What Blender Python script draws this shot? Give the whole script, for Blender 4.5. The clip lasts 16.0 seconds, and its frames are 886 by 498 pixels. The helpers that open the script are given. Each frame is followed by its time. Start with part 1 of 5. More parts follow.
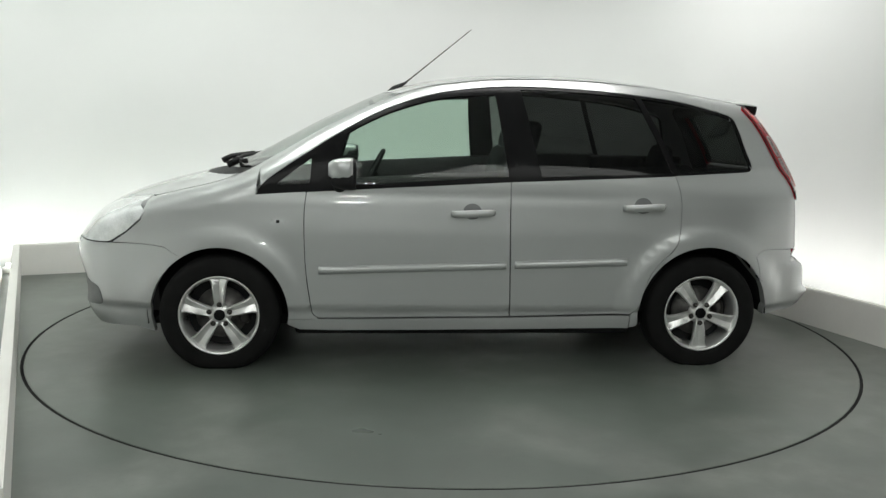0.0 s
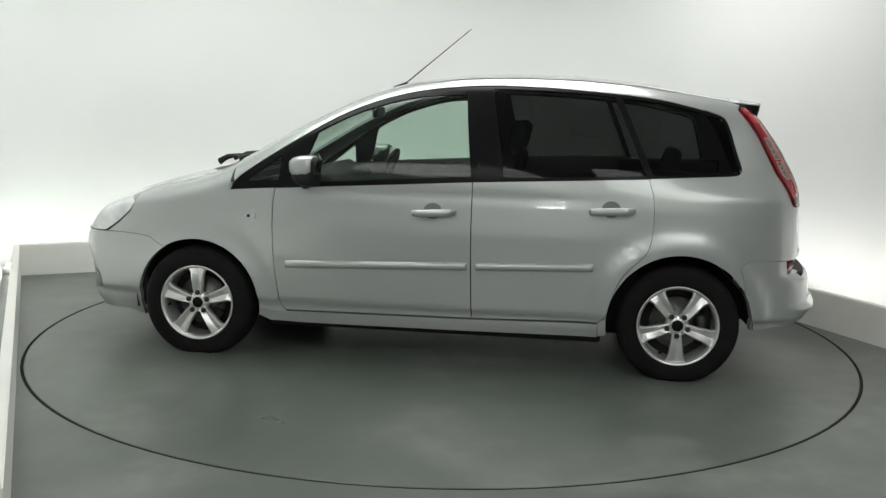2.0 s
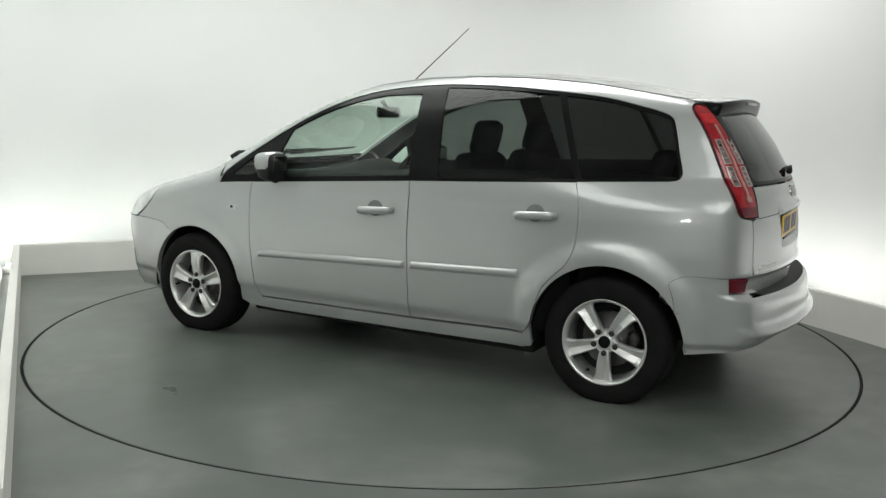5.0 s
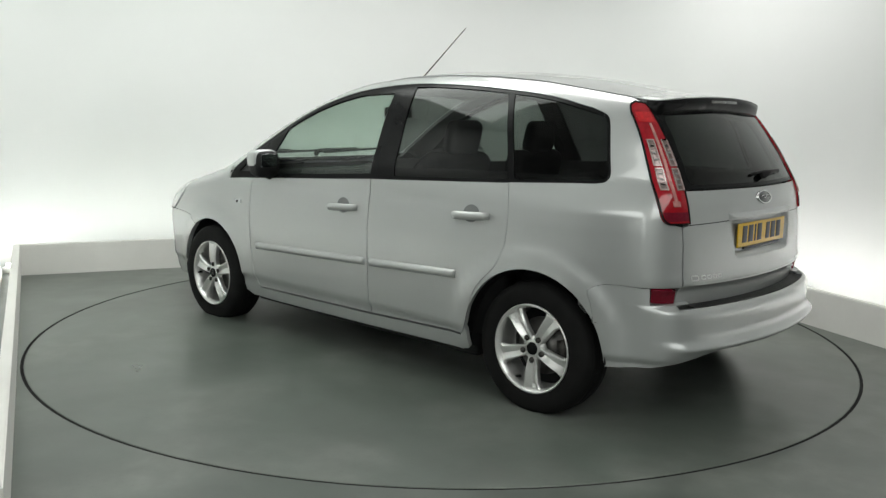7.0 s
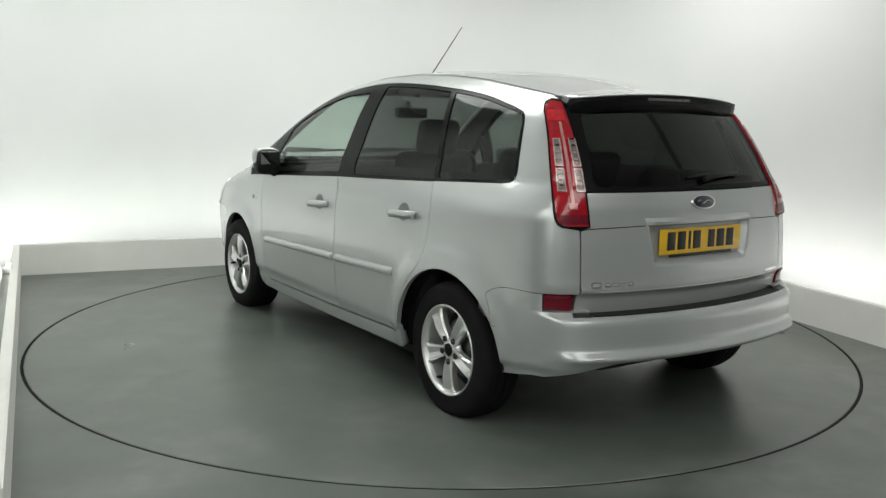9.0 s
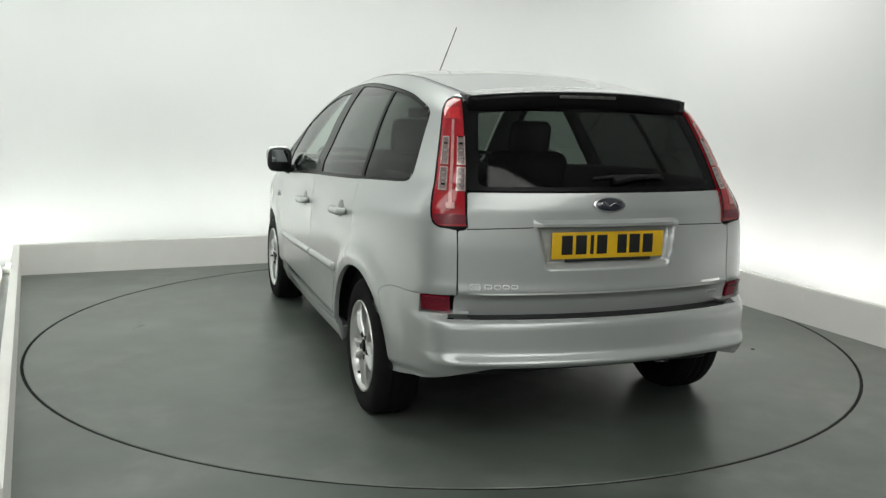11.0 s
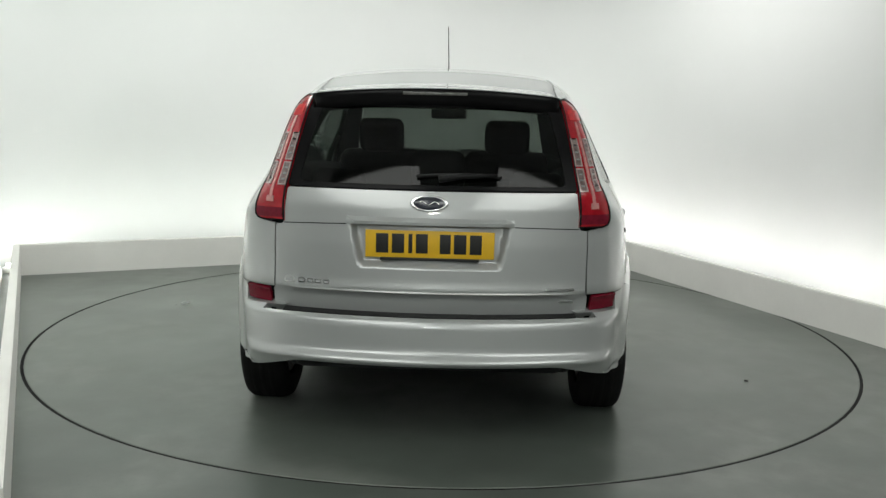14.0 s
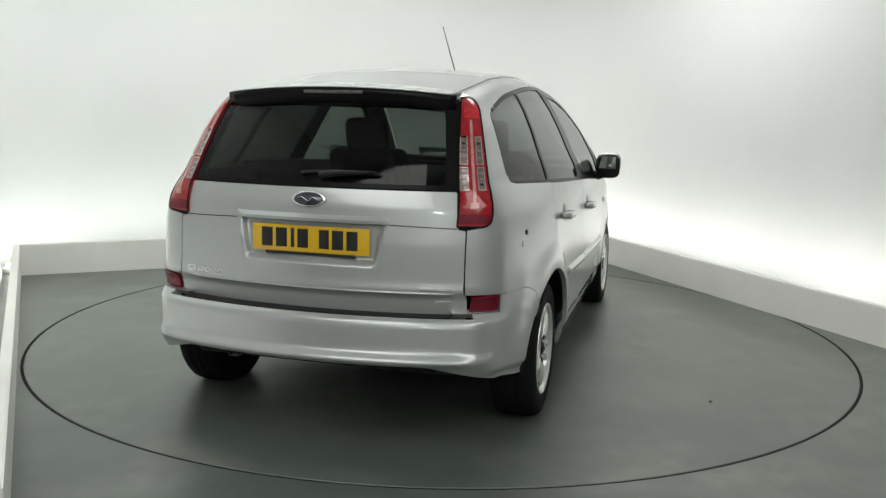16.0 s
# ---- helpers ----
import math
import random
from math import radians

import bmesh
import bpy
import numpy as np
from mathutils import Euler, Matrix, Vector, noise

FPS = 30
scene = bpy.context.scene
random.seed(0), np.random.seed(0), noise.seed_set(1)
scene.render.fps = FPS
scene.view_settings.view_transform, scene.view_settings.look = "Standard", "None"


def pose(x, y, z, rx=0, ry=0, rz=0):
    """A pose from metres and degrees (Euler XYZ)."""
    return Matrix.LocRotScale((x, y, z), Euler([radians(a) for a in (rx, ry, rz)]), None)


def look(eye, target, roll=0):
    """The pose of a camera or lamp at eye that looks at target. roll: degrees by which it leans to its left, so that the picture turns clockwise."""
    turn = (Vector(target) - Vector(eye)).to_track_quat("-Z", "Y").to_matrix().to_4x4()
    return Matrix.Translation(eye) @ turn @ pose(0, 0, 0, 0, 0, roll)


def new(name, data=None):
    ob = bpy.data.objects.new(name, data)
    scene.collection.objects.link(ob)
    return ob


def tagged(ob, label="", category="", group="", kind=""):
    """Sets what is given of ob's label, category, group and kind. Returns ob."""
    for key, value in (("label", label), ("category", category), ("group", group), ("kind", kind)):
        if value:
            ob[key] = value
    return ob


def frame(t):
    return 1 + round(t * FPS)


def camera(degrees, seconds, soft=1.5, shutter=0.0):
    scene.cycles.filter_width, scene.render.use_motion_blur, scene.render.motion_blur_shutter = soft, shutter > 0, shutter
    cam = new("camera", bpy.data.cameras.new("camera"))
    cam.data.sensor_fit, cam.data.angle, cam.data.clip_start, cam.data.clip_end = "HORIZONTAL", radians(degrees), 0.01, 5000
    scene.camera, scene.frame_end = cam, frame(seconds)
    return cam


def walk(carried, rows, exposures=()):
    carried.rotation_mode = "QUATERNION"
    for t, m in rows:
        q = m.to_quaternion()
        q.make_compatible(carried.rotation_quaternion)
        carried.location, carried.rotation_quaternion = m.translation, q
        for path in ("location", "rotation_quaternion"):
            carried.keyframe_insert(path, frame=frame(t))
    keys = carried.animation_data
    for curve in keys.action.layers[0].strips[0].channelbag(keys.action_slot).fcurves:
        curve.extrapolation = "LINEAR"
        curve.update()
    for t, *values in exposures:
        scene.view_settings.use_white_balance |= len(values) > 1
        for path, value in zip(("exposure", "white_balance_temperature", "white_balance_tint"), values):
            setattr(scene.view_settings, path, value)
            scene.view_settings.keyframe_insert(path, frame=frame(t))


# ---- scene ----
# ---- camera: stands still in front of the turntable ----
cam = camera(53.534, 16.0, soft=1.4)
EYE = (0.0, -5.542, 1.382)
YAW, PITCH, ROLL = 0.080, -8.882, 1.272
VIEW = pose(*EYE, 0, 0, YAW) @ pose(0, 0, 0, 90 + PITCH, 0, 0) @ pose(0, 0, 0, 0, 0, ROLL)
walk(cam, [(0.0, VIEW), (16.0, VIEW)])
scene.view_settings.exposure = 0.0


def turn_angle(t):
    """Degrees by which the turntable has turned clockwise, seen from above."""
    s = t / 10
    return -5.372 + 6.68679 * t + 2.952 * s * s - 0.8734 * s ** 3


# ---- world and lamps ----
world = bpy.data.worlds.new("hall")
scene.world = world
world.use_nodes = True
world.node_tree.nodes["Background"].inputs["Color"].default_value = (0.5, 0.52, 0.5, 1)
world.node_tree.nodes["Background"].inputs["Strength"].default_value = 0.05
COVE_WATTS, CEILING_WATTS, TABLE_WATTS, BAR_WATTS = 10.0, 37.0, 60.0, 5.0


def area_lamp(name, m, length, width, watts, color=(0.965, 1.0, 0.955)):
    d = bpy.data.lights.new(name, "AREA")
    d.shape, d.size, d.size_y, d.energy, d.color = "RECTANGLE", length, width, watts, color
    ob = new(name, d)
    ob.matrix_world = m
    return ob


# ---- materials ----
def mat(name, color, rough=0.5, metal=0.0, coat=0.0, noise_scale=0.0, noise_amount=0.0, bump=0.0, bump_scale=200.0,
        fine=0.0, rough_var=0.0, spec=0.5, emit=None, strength=0.0, coords="Object"):
    m = bpy.data.materials.new(name)
    m.use_nodes = True
    nt = m.node_tree
    b = nt.nodes["Principled BSDF"]
    b.inputs["Base Color"].default_value = (*color, 1)
    b.inputs["Roughness"].default_value = rough
    b.inputs["Metallic"].default_value = metal
    b.inputs["Coat Weight"].default_value = coat
    b.inputs["Specular IOR Level"].default_value = spec
    b.inputs["Coat Roughness"].default_value = 0.04
    if emit:
        b.inputs["Emission Color"].default_value = (*emit, 1)
        b.inputs["Emission Strength"].default_value = strength
    tc = nt.nodes.new("ShaderNodeTexCoord")
    if noise_amount:
        n1 = nt.nodes.new("ShaderNodeTexNoise")
        n1.inputs["Scale"].default_value, n1.inputs["Detail"].default_value = noise_scale, 6
        nt.links.new(tc.outputs[coords], n1.inputs["Vector"])
        n2 = nt.nodes.new("ShaderNodeTexNoise")
        n2.inputs["Scale"].default_value, n2.inputs["Detail"].default_value = noise_scale * 14, 4
        nt.links.new(tc.outputs[coords], n2.inputs["Vector"])
        add = nt.nodes.new("ShaderNodeMath")
        add.operation = "MULTIPLY_ADD"
        nt.links.new(n2.outputs["Fac"], add.inputs[0])
        add.inputs[1].default_value = fine
        nt.links.new(n1.outputs["Fac"], add.inputs[2])
        r = nt.nodes.new("ShaderNodeMapRange")
        r.inputs["From Min"].default_value, r.inputs["From Max"].default_value = 0.3 + fine * 0.3, 0.7 + fine * 0.7
        r.inputs["To Min"].default_value, r.inputs["To Max"].default_value = 1 - noise_amount, 1 + noise_amount
        nt.links.new(add.outputs[0], r.inputs["Value"])
        mul = nt.nodes.new("ShaderNodeMix")
        mul.data_type, mul.blend_type = "RGBA", "MULTIPLY"
        mul.inputs["Factor"].default_value = 1
        mul.inputs["A"].default_value = (*color, 1)
        nt.links.new(r.outputs[0], mul.inputs["B"])
        nt.links.new(mul.outputs["Result"], b.inputs["Base Color"])
        if rough_var:
            rr = nt.nodes.new("ShaderNodeMapRange")
            rr.inputs["From Min"].default_value, rr.inputs["From Max"].default_value = 0.3, 0.7
            rr.inputs["To Min"].default_value, rr.inputs["To Max"].default_value = rough - rough_var, rough + rough_var
            nt.links.new(n1.outputs["Fac"], rr.inputs["Value"])
            nt.links.new(rr.outputs[0], b.inputs["Roughness"])
    if bump:
        n3 = nt.nodes.new("ShaderNodeTexNoise")
        n3.inputs["Scale"].default_value, n3.inputs["Detail"].default_value = bump_scale, 4
        nt.links.new(tc.outputs[coords], n3.inputs["Vector"])
        bp = nt.nodes.new("ShaderNodeBump")
        bp.inputs["Strength"].default_value, bp.inputs["Distance"].default_value = bump, 0.002
        nt.links.new(n3.outputs["Fac"], bp.inputs["Height"])
        nt.links.new(bp.outputs[0], b.inputs["Normal"])
    return m


def glass(name, tint, base_gloss=0.04):
    """A thin pane: tinted, and mirroring by its Fresnel gloss."""
    m = bpy.data.materials.new(name)
    m.use_nodes = True
    nt = m.node_tree
    nt.nodes.clear()
    out = nt.nodes.new("ShaderNodeOutputMaterial")
    mix, lw = nt.nodes.new("ShaderNodeMixShader"), nt.nodes.new("ShaderNodeLayerWeight")
    tr, gl = nt.nodes.new("ShaderNodeBsdfTransparent"), nt.nodes.new("ShaderNodeBsdfGlossy")
    lw.inputs["Blend"].default_value = 0.5
    power, ramp = nt.nodes.new("ShaderNodeMath"), nt.nodes.new("ShaderNodeMath")
    power.operation, ramp.operation = "POWER", "MULTIPLY_ADD"
    power.inputs[1].default_value, ramp.inputs[1].default_value, ramp.inputs[2].default_value = 4.5, 1 - base_gloss, base_gloss
    tr.inputs["Color"].default_value = (*tint, 1)
    gl.inputs["Roughness"].default_value = 0.015
    nt.links.new(lw.outputs["Facing"], power.inputs[0])
    nt.links.new(power.outputs[0], ramp.inputs[0])
    nt.links.new(ramp.outputs[0], mix.inputs[0])
    nt.links.new(tr.outputs[0], mix.inputs[1])
    nt.links.new(gl.outputs[0], mix.inputs[2])
    nt.links.new(mix.outputs[0], out.inputs["Surface"])
    return m


PAINT = mat("silver_paint", (0.43, 0.443, 0.44), 0.33, 0.42, 1.0, 2.0, 0.02, fine=0.3)
BLACK = mat("black_plastic", (0.010, 0.010, 0.0105), 0.55, 0, 0, 6, 0.2, 0.15, 400, spec=0.25)
GLOSSBLACK = mat("gloss_black_trim", (0.007, 0.007, 0.0075), 0.22, 0, 0, 8, 0.15, spec=0.10)
RUBBER = mat("tyre_rubber", (0.008, 0.008, 0.008), 0.8, 0, 0, 9, 0.25, 0.3, 250, spec=0.15)
ALLOY = mat("alloy_silver", (0.72, 0.72, 0.71), 0.30, 0.72, 0.3, 12, 0.05)
STEEL = mat("disc_steel", (0.16, 0.155, 0.15), 0.45, 0.8, 0, 20, 0.3)
DARKMETAL = mat("dark_metal", (0.05, 0.047, 0.044), 0.5, 0.6, 0, 20, 0.3)
CHROME = mat("chrome", (0.8, 0.8, 0.8), 0.08, 1.0)
MIRROR = mat("mirror_silver", (0.40, 0.42, 0.42), 0.04, 1.0)
CLEAR = glass("clear_green_glass", (0.66, 0.76, 0.70))
TINTED = glass("privacy_glass", (0.14, 0.15, 0.146), 0.024)
REARTINT = glass("rear_privacy_glass", (0.105, 0.118, 0.11), 0.026)
SCREEN = glass("windscreen_glass", (0.70, 0.78, 0.73))
RED = mat("red_lens", (0.34, 0.006, 0.014), 0.10, 0, 0.8, 26, 0.4, 0.12, 120, fine=0.7, spec=0.3)
BRAKELENS = mat("smoked_lens", (0.10, 0.095, 0.09), 0.15, 0.1, 0.8, 60, 0.25)
PIPE = mat("pink_light_pipe", (0.55, 0.24, 0.23), 0.2, 0.1, 0.6, 50, 0.3, fine=0.4)
BRIGHTRED = mat("bright_red_lens", (0.55, 0.010, 0.015), 0.1, 0, 0.8, 60, 0.3, fine=0.5)
DARKRED = mat("dark_red_reflector", (0.15, 0.006, 0.018), 0.25, 0, 0.15, 60, 0.2, spec=0.3)
LENS = mat("clear_lens", (0.50, 0.38, 0.37), 0.18, 0.4, 0.8, 60, 0.25)
RIBBED = mat("ribbed_lens", (0.27, 0.20, 0.195), 0.22, 0.5, 0.8, 70, 0.5, fine=0.6)
HEADLENS = mat("headlamp_lens", (0.74, 0.76, 0.76), 0.15, 0.35, 1.0, 11, 0.30, fine=0.5)
# Grey plastic; on handle cups and fog recesses this grey paints their shade.
TRIM_SHADE = mat("grey_trim_and_shade", (0.16, 0.165, 0.165), 0.5, 0, 0.2, 20, 0.1)
YELLOW = mat("plate_yellow", (0.72, 0.43, 0.012), 0.35, 0, 0.4, 20, 0.05)
INK = mat("plate_black", (0.012, 0.012, 0.012), 0.4)
CLOTH = mat("seat_cloth", (0.018, 0.019, 0.020), 0.9, 0, 0, 30, 0.25, 0.3, 500)
LINING = mat("pale_lining", (0.30, 0.30, 0.28), 0.9, 0, 0, 12, 0.1)


def floor_paint():
    """Grey floor paint: cloudy wear, soft pale patches, fine speckle and uneven gloss."""
    m = mat("grey_floor_paint", (0.145, 0.154, 0.142), 0.42, bump=0.04, bump_scale=60)
    nt = m.node_tree
    b = nt.nodes["Principled BSDF"]
    tc = nt.nodes.new("ShaderNodeTexCoord")

    def noisy(scale, detail, lo, hi, a, c, distort=0.0):
        n, r = nt.nodes.new("ShaderNodeTexNoise"), nt.nodes.new("ShaderNodeMapRange")
        n.inputs["Scale"].default_value, n.inputs["Detail"].default_value, n.inputs["Distortion"].default_value = scale, detail, distort
        nt.links.new(tc.outputs["Object"], n.inputs["Vector"])
        r.inputs["From Min"].default_value, r.inputs["From Max"].default_value = lo, hi
        r.inputs["To Min"].default_value, r.inputs["To Max"].default_value = a, c
        nt.links.new(n.outputs["Fac"], r.inputs["Value"])
        return r.outputs[0]

    def mixed(fac, a, c, blend="MIX"):
        x = nt.nodes.new("ShaderNodeMix")
        x.data_type, x.blend_type = "RGBA", blend
        nt.links.new(fac, x.inputs["Factor"])
        for key, v in (("A", a), ("B", c)):
            if isinstance(v, tuple):
                x.inputs[key].default_value = (*v, 1)
            else:
                nt.links.new(v, x.inputs[key])
        return x.outputs["Result"]
    cloud = mixed(noisy(0.7, 7, 0.32, 0.68, 0, 1), (0.074, 0.089, 0.077), (0.101, 0.118, 0.103))
    pale_patch = mixed(noisy(1.1, 6, 0.46, 0.80, 0, 0.9, 0.2), cloud, (0.25, 0.26, 0.24))
    grime = mixed(noisy(2.3, 3, 0.40, 0.90, 0, 0.45, 0.1), pale_patch, (0.055, 0.060, 0.053))
    speck = mixed(noisy(70, 3, 0.60, 0.80, 0, 0.3), grime, (0.045, 0.045, 0.04))
    mottle = mixed(noisy(6.5, 6, 0.30, 0.72, 0, 0.55, 0.2), speck, (0.072, 0.080, 0.071))
    nt.links.new(mottle, b.inputs["Base Color"])
    nt.links.new(noisy(1.1, 4, 0.28, 0.72, 0.27, 0.46, 0.2), b.inputs["Roughness"])
    return m


FLOORPAINT = floor_paint()
WALLPAINT = mat("white_wall_paint", (0.80, 0.81, 0.80), 0.8, 0, 0, 0.7, 0.02, 0.1, 90)
KERBPAINT = mat("white_barrier_paint", (0.70, 0.69, 0.66), 0.6, 0, 0, 3, 0.05, 0.1, 60, fine=0.2)
DIRT = mat("scuffed_grime", (0.10, 0.10, 0.09), 0.8, 0, 0, 8, 0.3)
OUTER = mat("grey_outer_wall", (0.62, 0.63, 0.62), 0.9, 0, 0, 0.8, 0.06)
TUBE = mat("lit_tube", (0.9, 0.9, 0.9), 0.5, emit=(1.0, 1.0, 0.97), strength=8.0)
LAMPTUBE = mat("lit_diffuser", (0.9, 0.9, 0.9), 0.5, emit=(1.0, 1.0, 0.96), strength=1.0)


# ---- mesh helpers ----
def part(name, bm, material, parent=None, label="", smooth=True):
    me = bpy.data.meshes.new(name)
    bm.normal_update()
    bm.to_mesh(me)
    bm.free()
    me.materials.append(material)
    if smooth:
        for p in me.polygons:
            p.use_smooth = True
    ob = new(name, me)
    ob.parent = parent
    return tagged(ob, label)


def thing(name, label, category, group="", kind=""):
    return tagged(new(name), label, category, group, kind)


def box(bm, x0, y0, z0, x1, y1, z1, bevel=0.0, m=None):
    r = bmesh.ops.create_cube(bm, size=1)
    vs = r["verts"]
    for v in vs:
        v.co = Vector(((x0 + x1) / 2 + v.co.x * (x1 - x0), (y0 + y1) / 2 + v.co.y * (y1 - y0), (z0 + z1) / 2 + v.co.z * (z1 - z0)))
    es = list({e for v in vs for e in v.link_edges})
    if m is not None:
        bmesh.ops.transform(bm, matrix=m, verts=vs)
    if bevel:
        bmesh.ops.bevel(bm, geom=es, offset=bevel, segments=3, affect="EDGES", profile=0.5)
    return bm


def tube(bm, pts, radii, n=12, caps=True):
    """A round bar along points, with a radius at each."""
    rings = []
    pts = [Vector(p) for p in pts]
    for i, p in enumerate(pts):
        d = (pts[min(i + 1, len(pts) - 1)] - pts[max(i - 1, 0)]).normalized()
        q = d.to_track_quat("Z", "Y")
        rings.append([bm.verts.new(p + q @ Vector((math.cos(a) * radii[i], math.sin(a) * radii[i], 0)))
                      for a in [2 * math.pi * k / n for k in range(n)]])
    for a, b in zip(rings, rings[1:]):
        for k in range(n):
            bm.faces.new((a[k], a[(k + 1) % n], b[(k + 1) % n], b[k]))
    if caps:
        bm.faces.new(rings[0][::-1])
        bm.faces.new(rings[-1])
    return bm


def lathe(bm, profile, n=48, axis="y"):
    """Turns (radius, height) points round the y axis."""
    rings = []
    for r, h in profile:
        rings.append([bm.verts.new((r * math.cos(a), h, r * math.sin(a))) for a in [2 * math.pi * k / n for k in range(n)]])
    for a, b in zip(rings, rings[1:]):
        for k in range(n):
            bm.faces.new((a[k], b[k], b[(k + 1) % n], a[(k + 1) % n]))
    return bm


def fix(bm):
    bmesh.ops.recalc_face_normals(bm, faces=bm.faces)
    return bm


# ---- the room ----
KERB = [Vector(p) for p in ((-1.30, -3.07), (-3.41, 1.417), (1.185, 3.53), (3.81, -2.93))]


def offset_path(path, d):
    """The open path moved to its left by d, or stretch by stretch by the distances d."""
    if isinstance(d, (list, tuple)):
        lines = []
        for a, b, w in zip(path, path[1:], d):
            u = (b - a).normalized()
            n = Vector((-u.y, u.x)) * w
            lines.append((a + n, b + n))
        out = [lines[0][0]]
        for (a, b), (c, e) in zip(lines, lines[1:]):
            u, v, w = b - a, e - c, c - a
            out.append(a + u * ((w.x * v.y - w.y * v.x) / (u.x * v.y - u.y * v.x)))
        return out + [lines[-1][1]]
    out = []
    for i, p in enumerate(path):
        a = (path[i] - path[i - 1]).normalized() if i else None
        b = (path[i + 1] - path[i]).normalized() if i + 1 < len(path) else None
        na = Vector((-a.y, a.x)) if a else None
        nb = Vector((-b.y, b.x)) if b else None
        if na and nb:
            n = (na + nb).normalized()
            out.append(p + n * d / n.dot(na))
        else:
            out.append(p + (na or nb) * d)
    return out


def rounded(path, r, n=10):
    out = [path[0]]
    for a, p, b in zip(path, path[1:], path[2:]):
        u, v = (a - p).normalized(), (b - p).normalized()
        s, e = p + u * r, p + v * r
        for k in range(n + 1):
            t = k / n
            out.append(s * (1 - t) ** 2 + p * 2 * t * (1 - t) + e * t * t)
    return out + [path[-1]]


def wall_strip(bm, inner, outer, z0, z1):
    """A wall between two paths."""
    rows = []
    for a, b in zip(inner, outer):
        rows.append([bm.verts.new((*a, z0)), bm.verts.new((*a, z1)), bm.verts.new((*b, z1)), bm.verts.new((*b, z0))])
    for a, b in zip(rows, rows[1:]):
        for k in range(4):
            bm.faces.new((a[k], a[(k + 1) % 4], b[(k + 1) % 4], b[k]))
    bm.faces.new(rows[0])
    bm.faces.new(rows[-1][::-1])
    return fix(bm)


R_TABLE = 2.461
CEIL = 3.8


